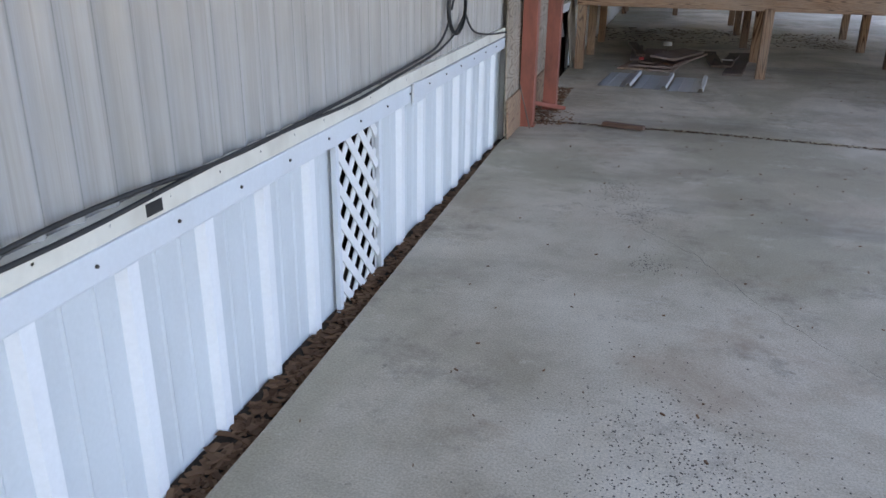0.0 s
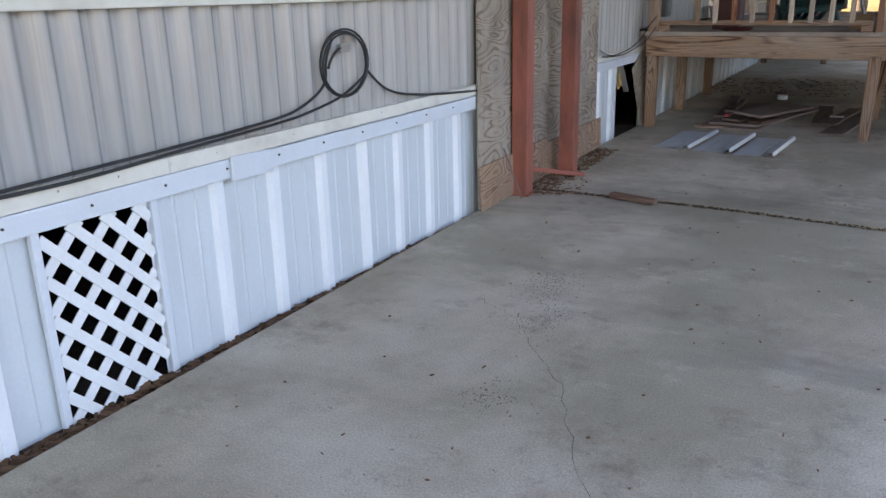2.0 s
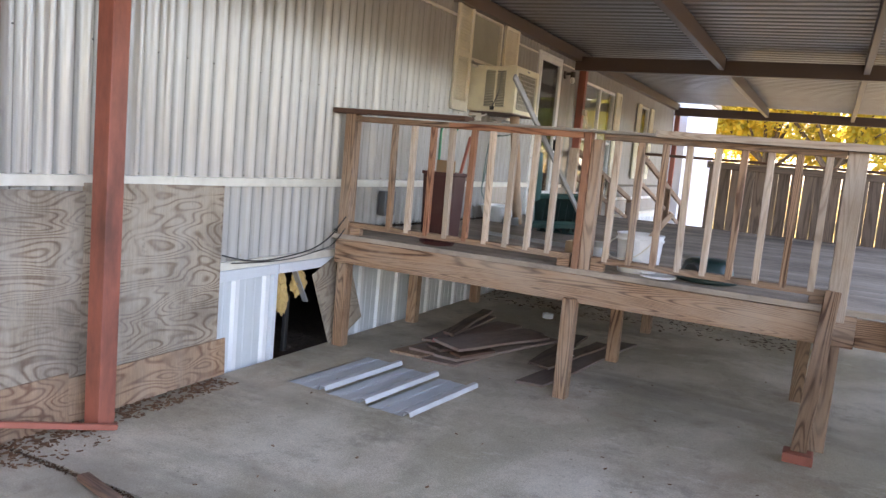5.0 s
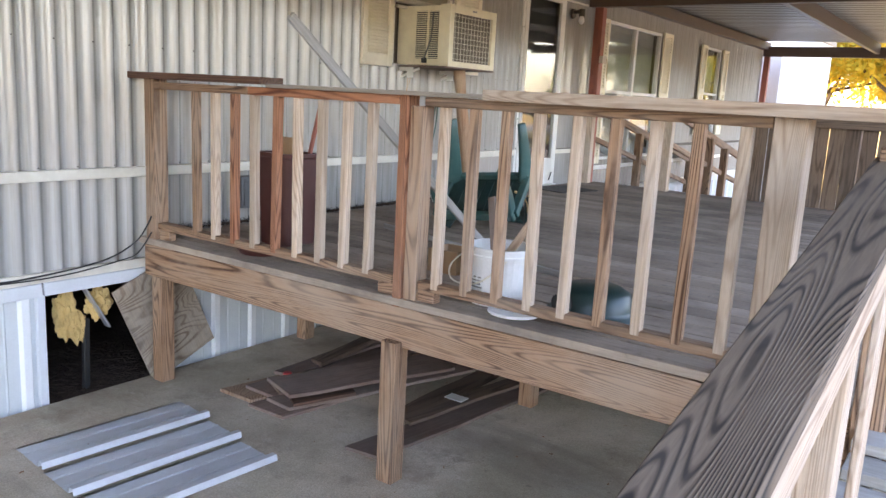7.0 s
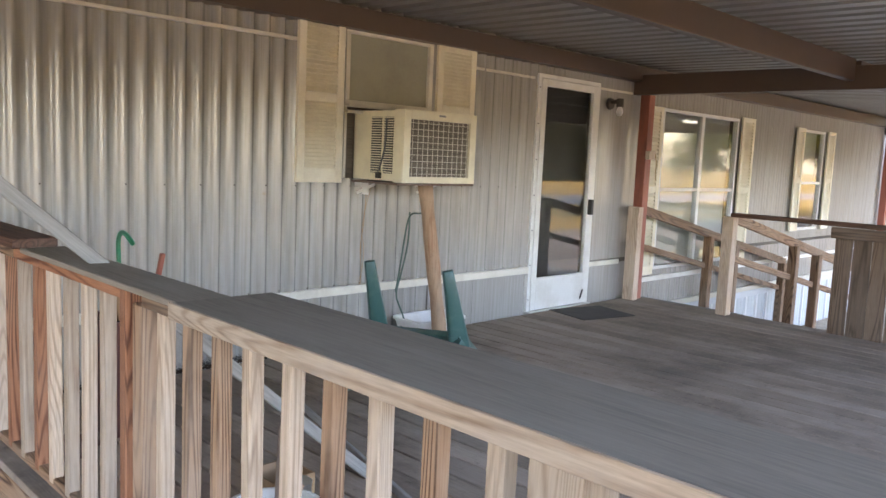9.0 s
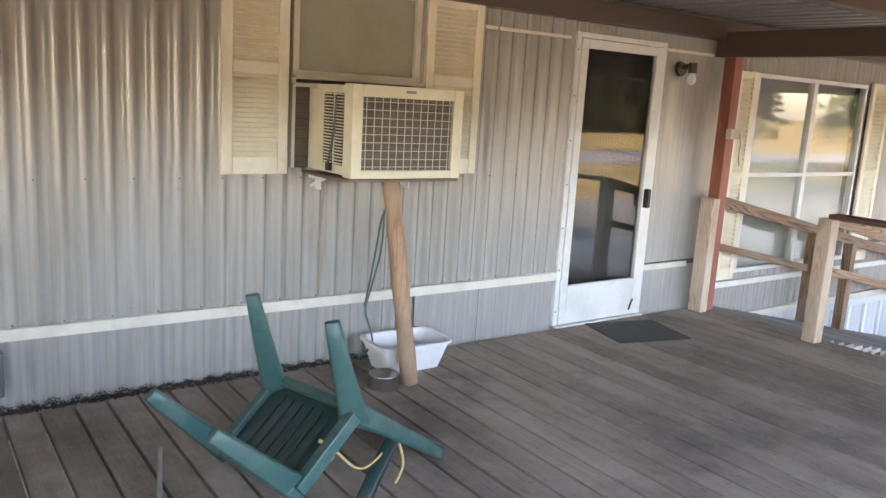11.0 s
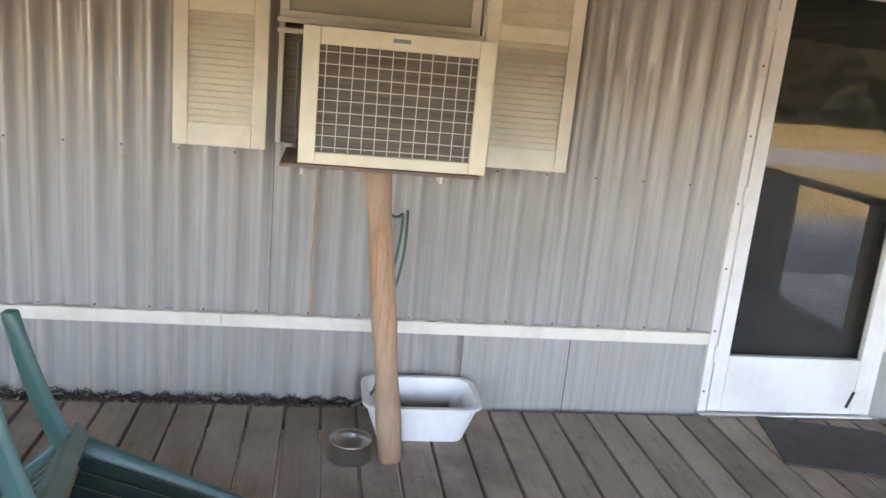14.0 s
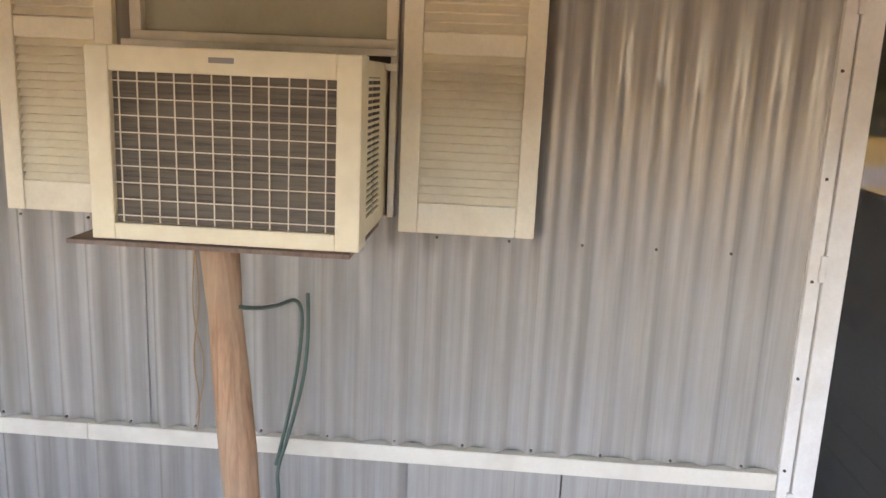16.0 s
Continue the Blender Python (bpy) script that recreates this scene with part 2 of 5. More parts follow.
def concrete_mat():
    m, nt, b = nodes_of("concrete", 0.8, 0, 0.35)
    c, _ = coords(nt)
    col = ramp(nt, noise_at(nt, c, 1.1, 8, 0.62), [(0.36, (0.42, 0.37, 0.30)), (0.50, (0.58, 0.53, 0.45)), (0.64, (0.70, 0.65, 0.57))])
    warm = ramp(nt, noise_at(nt, c, 0.55, 5, 0.6, distortion=0.6), [(0.48, 0.0), (0.64, 0.5)])
    col = mix(nt, warm, col, (0.45, 0.36, 0.28))
    moss = ramp(nt, noise_at(nt, c, 0.8, 5, 0.6, (1, 0.6, 1), 0.4), [(0.46, 0.0), (0.57, 0.75)])
    col = mix(nt, moss, col, (0.38, 0.345, 0.265))
    dirt = ramp(nt, noise_at(nt, c, 1.7, 10, 0.8), [(0.53, 0.0), (0.66, 0.7)])
    col = mix(nt, dirt, col, (0.25, 0.21, 0.175))
    pale = ramp(nt, noise_at(nt, c, 2.2, 9, 0.8, (1, 1.6, 1)), [(0.56, 0.0), (0.68, 0.6)])
    col = mix(nt, pale, col, (0.68, 0.64, 0.58))
    grit = ramp(nt, noise_at(nt, c, 140, 3, 0.7), [(0.3, 0.68), (0.65, 1.08)])
    col = mix(nt, 1.0, col, grit, 'MULTIPLY')
    speck = ramp(nt, noise_at(nt, c, 26, 2, 0.5), [(0.70, 0.0), (0.77, 0.45)])
    col = mix(nt, speck, col, (0.09, 0.075, 0.065))
    rusty = ramp(nt, noise_at(nt, c, 0.9, 9, 0.72, (1, 1, 1), 0.8), [(0.55, 0.0), (0.68, 0.55)])
    col = mix(nt, rusty, col, (0.33, 0.235, 0.17))
    damp = ramp(nt, noise_at(nt, c, 0.7, 6, 0.6, (0.5, 1.6, 1), 0.5), [(0.55, 0.0), (0.66, 0.5)])
    col = mix(nt, damp, col, (0.20, 0.18, 0.155))
    col = mix(nt, 1.0, col, (1.0, 0.945, 0.87), 'MULTIPLY')
    nt.links.new(col, b.inputs["Base Color"])
    rg = ramp(nt, noise_at(nt, c, 1.4, 5), [(0.35, 0.62), (0.7, 0.9)])
    nt.links.new(rg, b.inputs["Roughness"])
    bump(nt, b, noise_at(nt, c, 60, 6, 0.7), 0.25, 0.006)
    return m




def siding_mat():
    """Chalky pale grey enamel on ridged metal, with fine upright run marks."""
    m, nt, b = nodes_of("siding", 0.25, 0.0, 0.8)
    b.inputs["Coat Weight"].default_value = 0.4
    b.inputs["Coat Roughness"].default_value = 0.16
    c, _ = coords(nt)
    runs = ramp(nt, noise_at(nt, c, 9, 5, 0.7, (1, 5, 0.12)), [(0.36, 0.0), (0.64, 1.0)])
    col = mix(nt, runs, (0.355, 0.34, 0.312), (0.435, 0.42, 0.395))
    lines = ramp(nt, noise_at(nt, c, 30, 3, 0.6, (1, 4, 0.02)), [(0.60, 0.0), (0.70, 0.35)])
    col = mix(nt, lines, col, (0.22, 0.205, 0.18))
    grime = ramp(nt, noise_at(nt, c, 1.6, 6, 0.65, (1, 1.5, 0.6)), [(0.40, 0.0), (0.80, 0.30)])
    col = mix(nt, grime, col, (0.23, 0.19, 0.14))
    rust = ramp(nt, noise_at(nt, c, 5.5, 4, 0.6, (1, 1, 0.8)), [(0.72, 0.0), (0.79, 0.6)])
    col = mix(nt, rust, col, (0.33, 0.20, 0.09))
    nt.links.new(col, b.inputs["Base Color"])
    bump(nt, b, noise_at(nt, c, 14, 3, 0.6, (1, 5, 0.05)), 0.12, 0.004)
    return m


M["siding"] = siding_mat()
M["concrete"] = concrete_mat()
M["crack"] = paint("crack", (0.15, 0.13, 0.11), 0.95, (0.14, 0.12, 0.1), 0.6, 15)


def ground_mat(name, a, b_, c_):
    m, nt, b = nodes_of(name, 0.95, 0, 0.1)
    c, _ = coords(nt)
    col = ramp(nt, noise_at(nt, c, 0.25, 8, 0.65), [(0.35, a), (0.55, b_), (0.7, c_)])
    col = mix(nt, 1.0, col, ramp(nt, noise_at(nt, c, 25, 5, 0.7), [(0.3, 0.6), (0.7, 1.15)]), 'MULTIPLY')
    nt.links.new(col, b.inputs["Base Color"])
    bump(nt, b, noise_at(nt, c, 18, 6, 0.7), 0.8, 0.04)
    return m


M["lawn"] = ground_mat("lawn", (0.20, 0.16, 0.055), (0.33, 0.235, 0.085), (0.42, 0.29, 0.12))
M["gravel"] = ground_mat("gravel", (0.13, 0.12, 0.11), (0.20, 0.19, 0.175), (0.27, 0.255, 0.235))
M["soil"] = ground_mat("soil", (0.05, 0.04, 0.032), (0.09, 0.065, 0.05), (0.13, 0.10, 0.08))

# ---- building helpers ----


def box(bm, x0, x1, y0, y1, z0, z1, m=None):
    vs = [bm.verts.new((x, y, z)) for z in (z0, z1) for y in (y0, y1) for x in (x0, x1)]
    if m is not None:
        for v in vs:
            v.co = m @ v.co
    for f in ((0, 2, 3, 1), (4, 5, 7, 6), (0, 1, 5, 4), (1, 3, 7, 5), (3, 2, 6, 7), (2, 0, 4, 6)):
        bm.faces.new([vs[i] for i in f])
    return vs


def tube(bm, c0, c1, r0, r1, n=16, caps=True):
    """A cylinder or cone frustum between two points."""
    a, b = Vector(c0), Vector(c1)
    q = (b - a).to_track_quat('Z', 'Y')
    rings = []
    for p, r in ((a, r0), (b, r1)):
        rings.append([bm.verts.new(p + q @ Vector((r * math.cos(2 * math.pi * k / n), r * math.sin(2 * math.pi * k / n), 0))) for k in range(n)])
    for k in range(n):
        bm.faces.new((rings[0][k], rings[0][(k + 1) % n], rings[1][(k + 1) % n], rings[1][k]))
    if caps:
        bm.faces.new(rings[0][::-1])
        bm.faces.new(rings[1])
    return rings


def lathe(bm, profile, centre=(0, 0, 0), n=28):
    """Turns (radius, height) pairs about the z axis."""
    rings = []
    for r, z in profile:
        rings.append([bm.verts.new((centre[0] + r * math.cos(2 * math.pi * k / n), centre[1] + r * math.sin(2 * math.pi * k / n), centre[2] + z)) for k in range(n)])
    for a, b in zip(rings, rings[1:]):
        for k in range(n):
            bm.faces.new((a[k], a[(k + 1) % n], b[(k + 1) % n], b[k]))
    bm.faces.new(rings[0][::-1])


def bevel(bm, w=0.004, seg=2):
    bmesh.ops.bevel(bm, geom=bm.edges[:], offset=w, segments=seg, affect='EDGES', profile=0.6)
    return bm


def mesh_of(name, bm, mat, smooth=False):
    me = bpy.data.meshes.new(name)
    bmesh.ops.recalc_face_normals(bm, faces=bm.faces[:])
    if smooth:
        for f in bm.faces:
            f.smooth = True
    bm.to_mesh(me)
    bm.free()
    me.materials.append(M[mat])
    return me


def placed(ob):
    """Where ob stands in the world, through its parents."""
    if ob.parent is None:
        return ob.matrix_basis.copy()
    return placed(ob.parent) @ ob.matrix_parent_inverse @ ob.matrix_basis


def under(ob, parent):
    if parent is not None:
        ob.parent = parent
        ob.matrix_parent_inverse = placed(parent).inverted()
    return ob


def part(name, bm, mat, parent=None, label="", smooth=False):
    ob = new(name, mesh_of(name, bm, mat, smooth))
    under(ob, parent)
    if label:
        tagged(ob, label)
    return ob


def thing(name, label, category, at=(0, 0, 0), group="", kind=""):
    e = new(name)
    e.empty_display_size = 0.1
    e.location = at
    return tagged(e, label, category, group, kind)


def bx(name, dims, mat, parent=None, label="", bev=0.004, m=None):
    bm = bmesh.new()
    box(bm, *dims, m)
    if bev:
        bevel(bm, bev)
    return part(name, bm, mat, parent, label)


STICKS = {}


def stick(name, p0, p1, w, d, mat, parent=None, label="", turn=0.0, bev=0.004):
    """A length of lumber from p0 to p1, w across and d deep; grain along it."""
    a, b = Vector(p0), Vector(p1)
    ln = (b - a).length
    key = (round(w, 4), round(d, 4), round(ln, 3), mat)
    if key not in STICKS:
        bm = bmesh.new()
        box(bm, -w / 2, w / 2, -d / 2, d / 2, 0, ln)
        bevel(bm, min(bev, w / 5, d / 5), 1)
        STICKS[key] = mesh_of(name, bm, mat)
    ob = new(name, STICKS[key])
    z = (b - a).normalized()
    ref = Vector((1, 0, 0)) if abs(z.x) < 0.9 else Vector((0, 1, 0))
    y = z.cross(ref).normalized()
    x = y.cross(z)
    if abs(z.x) > 0.9:
        turn += 90
    ob.matrix_basis = Matrix.Translation(a) @ Matrix((x, y, z)).transposed().to_4x4() @ pose(0, 0, 0, 0, 0, turn)
    if parent is not None:
        mb = ob.matrix_basis.copy()
        under(ob, parent)
        ob.matrix_basis = mb
    if label:
        tagged(ob, label)
    return ob


def cable(name, pts, r, mat, parent=None, label="", category=""):
    cu = bpy.data.curves.new(name, 'CURVE')
    cu.dimensions = '3D'
    cu.bevel_depth, cu.bevel_resolution, cu.resolution_u = r, 2, 6
    sp = cu.splines.new('NURBS')
    sp.points.add(len(pts) - 1)
    for p, co in zip(sp.points, pts):
        p.co = (*co, 1)
    sp.use_endpoint_u, sp.order_u = True, 3
    cu.materials.append(M[mat])
    dg = new("tmp", cu)
    me = bpy.data.meshes.new_from_object(dg.evaluated_get(bpy.context.evaluated_depsgraph_get()))
    bpy.data.objects.remove(dg)
    for f in me.polygons:
        f.use_smooth = True
    ob = new(name, me)
    under(ob, parent)
    return tagged(ob, label, category)


def split(lo, hi, cuts):
    """The intervals of lo..hi that are left outside the cuts."""
    out = [(lo, hi)]
    for a, b in cuts:
        out = [q for s, e in out for q in ((s, min(e, a)), (max(s, b), e)) if q[1] - q[0] > 1e-4]
    return out

# ---- large structure ----
Y0, Y1 = -3.0, 23.4          # the long wall
DECK = 0.885                 # top of the deck boards
ROOF = 3.13
WIN_AC = (12.09, 12.88, 2.02, 3.0)
DOOR = (14.10, 15.0, 0.89, 2.915)
WIN_A = (16.15, 17.88, 1.12, 2.78)
WIN_B = (19.85, 20.62, 1.40, 2.77)
HOLES = (WIN_AC, DOOR, WIN_A, WIN_B)


def corrugated(name, y0, y1, z0, z1, x, mat, period, depth, holes=(), samples=20, label="", parent=None):
    """Ridged sheet metal standing in the wall, ridges upright."""
    bm = bmesh.new()
    n = int((y1 - y0) / period * samples)
    step = (y1 - y0) / n

    def off(y):
        u = (y / period) % 1.0
        k = math.floor(y / period)
        swing = 1.0 + 0.14 * math.sin(k * 2.7) + 0.08 * math.sin(k * 1.13)
        wave = 0.5 - 0.5 * math.cos(2 * math.pi * u)
        bead = math.exp(-((u - 0.30) / 0.03) ** 2)
        return depth * swing * (wave ** 1.25 + 0.05 * bead)

    for k in range(n):
        a, b = y0 + k * step, y0 + (k + 1) * step
        cuts = [(h[2], h[3]) for h in holes if h[0] < (a + b) / 2 < h[1]]
        for s, e in split(z0, z1, cuts):
            q = [bm.verts.new((x + off(a), a, s)), bm.verts.new((x + off(b), b, s)), bm.verts.new((x + off(b), b, e)), bm.verts.new((x + off(a), a, e))]
            bm.faces.new(q)
    bmesh.ops.remove_doubles(bm, verts=bm.verts[:], dist=1e-5)
    return part(name, bm, mat, parent, label, smooth=True)


# the ground: one sheet to the horizon
bm = bmesh.new()
vs = [bm.verts.new(p) for p in ((-900, -900, -0.06), (900, -900, -0.06), (900, 900, -0.06), (-900, 900, -0.06))]
bm.faces.new(vs)
tagged(part("ground", bm, "lawn"), "dry yellow autumn lawn around the home", "ground", kind="structure")
bx("road", (21.0, 28.0, -60, 120, -0.058, -0.045), "asphalt", bev=0)
tagged(bpy.data.objects["road"], "pale worn asphalt lane across the lawn", "road", kind="structure")
bx("gravel_drive", (6.3, 11.5, -40, 60, -0.058, -0.048), "gravel", bev=0)
tagged(bpy.data.objects["gravel_drive"], "grey gravel strip beside the slab", "ground", kind="structure")
bx("soil_strip", (-4.0, 0.16, Y0, Y1, -0.058, -0.035), "soil", bev=0)
tagged(bpy.data.objects["soil_strip"], "dark bare soil under and along the home", "soil", kind="structure")

# concrete slabs with a joint between them
floor = tagged(new("floor"), "weathered stained concrete carport slab", "floor", kind="structure")
bm = bmesh.new()
pts = [(0.12, -6), (6.3, -6), (6.3, 6.86), (2.8, 6.93), (1.4, 7.09), (0.06, 7.13), (0.05, 6.3), (0.13, 2.9)]
for zz in (-0.055, 0.0):
    vs = [bm.verts.new((x, y, zz)) for x, y in pts]
    bm.faces.new(vs)

for k in range(len(pts)):
    bm.verts.ensure_lookup_table()
    n = len(pts)
    bm.faces.new((bm.verts[k], bm.verts[(k + 1) % n], bm.verts[n + (k + 1) % n], bm.verts[n + k]))
part("slab", bm, "concrete", floor)
bm = bmesh.new()
pts = [(0.06, 7.15), (1.4, 7.112), (2.8, 6.955), (6.3, 6.885), (6.3, 26.0), (0.03, 26.0)]
for zz in (-0.055, 0.012):
    vs = [bm.verts.new((x, y, zz)) for x, y in pts]
    bm.faces.new(vs)
for k in range(len(pts)):
    bm.verts.ensure_lookup_table()
    n = len(pts)
    bm.faces.new((bm.verts[k], bm.verts[(k + 1) % n], bm.verts[n + (k + 1) % n], bm.verts[n + k]))
part("slab", bm, "concrete", floor)

# wandering cracks, thin raised grit lines
for pts in (((1.05, 4.9), (1.3, 4.6), (1.5, 4.2), (1.75, 3.8), (2.2, 3.35), (2.6, 3.2)), ((0.7, 5.2), (0.95, 5.05), (1.05, 4.9)), ((1.9, 8.3), (2.4, 8.1), (3.0, 8.2))):
    bm = bmesh.new()
    prev = None
    fine = []
    for (xa, ya), (xb, yb) in zip(pts, pts[1:]):
        for k in range(8):
            u = k / 8
            fine.append((xa + (xb - xa) * u + random.uniform(-.012, .012), ya + (yb - ya) * u + random.uniform(-.012, .012)))
    zc = 0.0015 if pts[0][1] < 7 else 0.0095
    for k, (x, y) in enumerate(fine):
        w = random.uniform(0.0002, 0.0011)
        cur = (bm.verts.new((x - w, y - w, zc)), bm.verts.new((x + w, y + w, zc)))
        if prev:
            bm.faces.new((prev[0], prev[1], cur[1], cur[0]))
        prev = cur
    part("crack", bm, "crack", floor)

# the long wall: siding sheets outside, a lining inside, openings through both
wall = tagged(new("wall_long"), "corrugated pale grey metal siding of a mobile home", "wall", kind="structure")
corrugated("lower_siding", Y0, 12.95, 0.735, 1.24, -0.018, "siding", 0.108, 0.034, HOLES, parent=wall)
corrugated("lower_siding", 12.95, 13.44, 0.735, 1.24, -0.002, "siding", 0.108, 0.004, HOLES, parent=wall)
corrugated("lower_siding", 13.446, 15.75, 0.735, 1.24, 0.001, "siding", 0.22, 0.003, HOLES, parent=wall)
corrugated("lower_siding", 15.75, Y1, 0.735, 1.24, -0.018, "siding", 0.108, 0.018, HOLES, parent=wall)
corrugated("upper_siding", Y0, 13.42, 1.28, 3.16, -0.014, "siding", 0.108, 0.040, HOLES, parent=wall)
corrugated("upper_siding", 13.42, 14.5, 1.28, 3.16, -0.014, "siding", 0.108, 0.032, HOLES, parent=wall)
corrugated("upper_siding", 14.5, 15.75, 1.28, 3.16, -0.004, "siding", 0.20, 0.004, HOLES, parent=wall)
corrugated("upper_siding", 15.75, Y1, 1.28, 3.16, -0.014, "siding", 0.075, 0.018, HOLES, parent=wall)
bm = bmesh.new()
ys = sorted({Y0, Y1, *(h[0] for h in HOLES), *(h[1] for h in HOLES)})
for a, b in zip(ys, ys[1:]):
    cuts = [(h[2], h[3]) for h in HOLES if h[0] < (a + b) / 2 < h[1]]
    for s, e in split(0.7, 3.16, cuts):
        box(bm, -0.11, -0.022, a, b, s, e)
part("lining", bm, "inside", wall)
# unseen room box; its darkness is in the colour
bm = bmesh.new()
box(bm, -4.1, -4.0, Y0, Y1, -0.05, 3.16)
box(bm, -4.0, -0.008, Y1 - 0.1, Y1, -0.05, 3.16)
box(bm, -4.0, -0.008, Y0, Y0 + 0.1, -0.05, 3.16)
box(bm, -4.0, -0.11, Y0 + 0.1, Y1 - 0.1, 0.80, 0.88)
tagged(part("wall_back", bm, "inside"), "unseen inner walls and floor, coloured dark as an unlit room", "wall", kind="structure")
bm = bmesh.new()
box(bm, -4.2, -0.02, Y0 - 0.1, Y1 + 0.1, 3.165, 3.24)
tagged(part("ceiling_home", bm, "inside"), "unseen flat ceiling of the home, coloured dark as an unlit room", "ceiling", kind="structure")

# trims on the wall
trim = tagged(new("trim"), "cream metal strips along the siding", "trim", kind="structure")


def strip(y0, y1, z0, z1, x0, x1, mat, label="", bev=0.003):
    return bx("strip", (x0, x1, y0, y1, z0, z1), mat, trim, label, bev)


joints = [Y0, 0.7, 4.95, 8.2, 11.9, 14.095]
for a, b in zip(joints, joints[1:]):
    strip(a + 0.001, b - 0.001, 1.232, 1.288, 0.003, 0.040, "cream_trim")
    strip(a + 0.001, b - 0.001, 2.862, 2.882, 0.006, 0.041, "cream_trim") if b < 12 else None
strip(15.0, 15.52, 1.225, 1.27, 0.003, 0.022, "cream_trim")
strip(15.72, Y1, 1.0, 1.05, 0.003, 0.022, "white_trim")
strip(13.31, 14.06, 2.862, 2.882, 0.006, 0.022, "cream_trim")
strip(15.02, 15.56, 2.862, 2.882, 0.006, 0.022, "cream_trim")
for a, b in ((Y0, 1.4), (1.4, 4.2), (4.2, 6.62), (6.62, 9.22), (9.22, 12.9), (12.9, 18), (18, Y1)):
    strip(a + 0.001, b - 0.001, 0.69, 0.745, 0.002, 0.034, "cream_trim")
bx("eave_board", (-0.03, 0.11, Y0, Y1, 2.985, 3.12), "beam_brown", trim, "dark brown eave beam", 0.005)

# skirting: ribbed white sheets below the siding
skirting = tagged(new("skirting"), "ribbed white metal skirting round the home", "skirting", kind="structure")


def skirt_sheet(y0, y1, z0=-0.055, z1=0.70, ribs=0.3135, phase=4.44):
    bm = bmesh.new()
    prof = []
    k0 = math.floor((y0 - phase) / ribs) - 1
    for k in range(int((y1 - y0) / ribs) + 4):
        c = phase + (k0 + k) * ribs
        for dy, dx in ((-0.034, 0.0), (-0.020, 0.024), (0.020, 0.024), (0.034, 0.0), (0.10, 0.0), (0.108, 0.004), (0.116, 0.0), (0.20, 0.0), (0.208, 0.004), (0.216, 0.0)):
            y = c + dy
            if y0 < y < y1:
                prof.append((y, dx))
    prof = [(y0, 0.0)] + prof + [(y1, 0.0)]
    prev = None
    for y, dx in prof:
        wob = 0.004 * math.sin(y * 5.1)
        cur = (bm.verts.new((-0.012 + dx + wob, y, z0)), bm.verts.new((-0.012 + dx, y, z1)))
        if prev:
            f = bm.faces.new((prev[0], cur[0], cur[1], prev[1]))
            # rib faces take the lighter tone that stands for side light
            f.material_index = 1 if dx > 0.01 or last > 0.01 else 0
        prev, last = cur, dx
    ob = part("skirt_sheet", bm, "skirt_flat_shaded", skirting)
    ob.data.materials.append(M["skirt_rib_lit"])
    return ob


for a, b in ((Y0, 0.6), (0.6, 1.55), (1.55, 2.50), (2.50, 3.70), (4.11, 5.38), (5.38, 6.62), (6.62, 8.6), (8.6, 9.235), (10.05, 12.0), (12.0, 14.0), (14.0, 17.0), (17.0, 20.0), (20.0, Y1)):
    skirt_sheet(a, b)
cap_runs = ((Y0, -0.3, 0.665), (-0.3, 2.1, 0.665), (2.1, 4.62, 0.66), (4.63, 6.62, 0.655), (6.63, 9.23, 0.66), (9.235, 12.0, 0.66), (12.0, 17.0, 0.66), (17.0, Y1, 0.66))
for a, b, z in cap_runs:
    bm = bmesh.new()
    box(bm, 0.012, 0.036, a + 0.002, b - 0.002, z - 0.045, z + 0.028)
    bevel(bm, 0.006)
    part("skirt_cap", bm, "skirt", skirting)
bm = bmesh.new()
box(bm, 0.030, 0.042, 4.47, 4.72, 0.60, 0.692, Matrix.Translation((0, 4.6, 0.65)) @ pose(0, 0, 0, -3, 0, 5) @ Matrix.Translation((0, -4.6, -0.65)))
part("skirt_cap", bevel(bm, 0.003), "skirt", skirting, "bent loose end of the capping")
for a, b in ((9.20, 9.245), (10.045, 10.08)):
    bx("edge_trim", (-0.012, 0.02, a, b, -0.05, 0.62), "skirt", skirting, bev=0.004)
for a, b in ((3.672, 3.70), (4.112, 4.14)):
    bx("edge_trim", (0.0, 0.022, a, b, -0.05, 0.615), "skirt", skirting, bev=0.004)

# lattice vent
lattice = thing("lattice_vent", "white diagonal lattice vent panel set in the skirting", "vent", (0, 3.905, 0))


def lattice_slats(direction, x):
    y0, y1, z0, z1 = 3.702, 4.11, -0.05, 0.612
    bm_list = []
    pitch = 0.125
    for k in range(-8, 16):
        c = y0 + k * pitch
        ends = []
        for z in (z0, z1):
            ends.append((c + direction * (z - z0) * 0.98, z))
        (ya, za), (yb, zb) = ends
        if ya > yb:
            ya, za, yb, zb = yb, zb, ya, za
        if yb < y0 + 0.02 or ya > y1 - 0.02:
            continue
        if ya < y0:
            za += (y0 - ya) / (yb - ya) * (zb - za)
            ya = y0
        if yb > y1:
            zb = za + (y1 - ya) / (yb - ya) * (zb - za)
            yb = y1
        if math.hypot(yb - ya, zb - za) > 0.05:
            stick("slat", (x, ya, za), (x, yb, zb), 0.007, 0.036, "white_plastic", lattice, turn=0)


lattice_slats(1, 0.001)
lattice_slats(-1, 0.009)

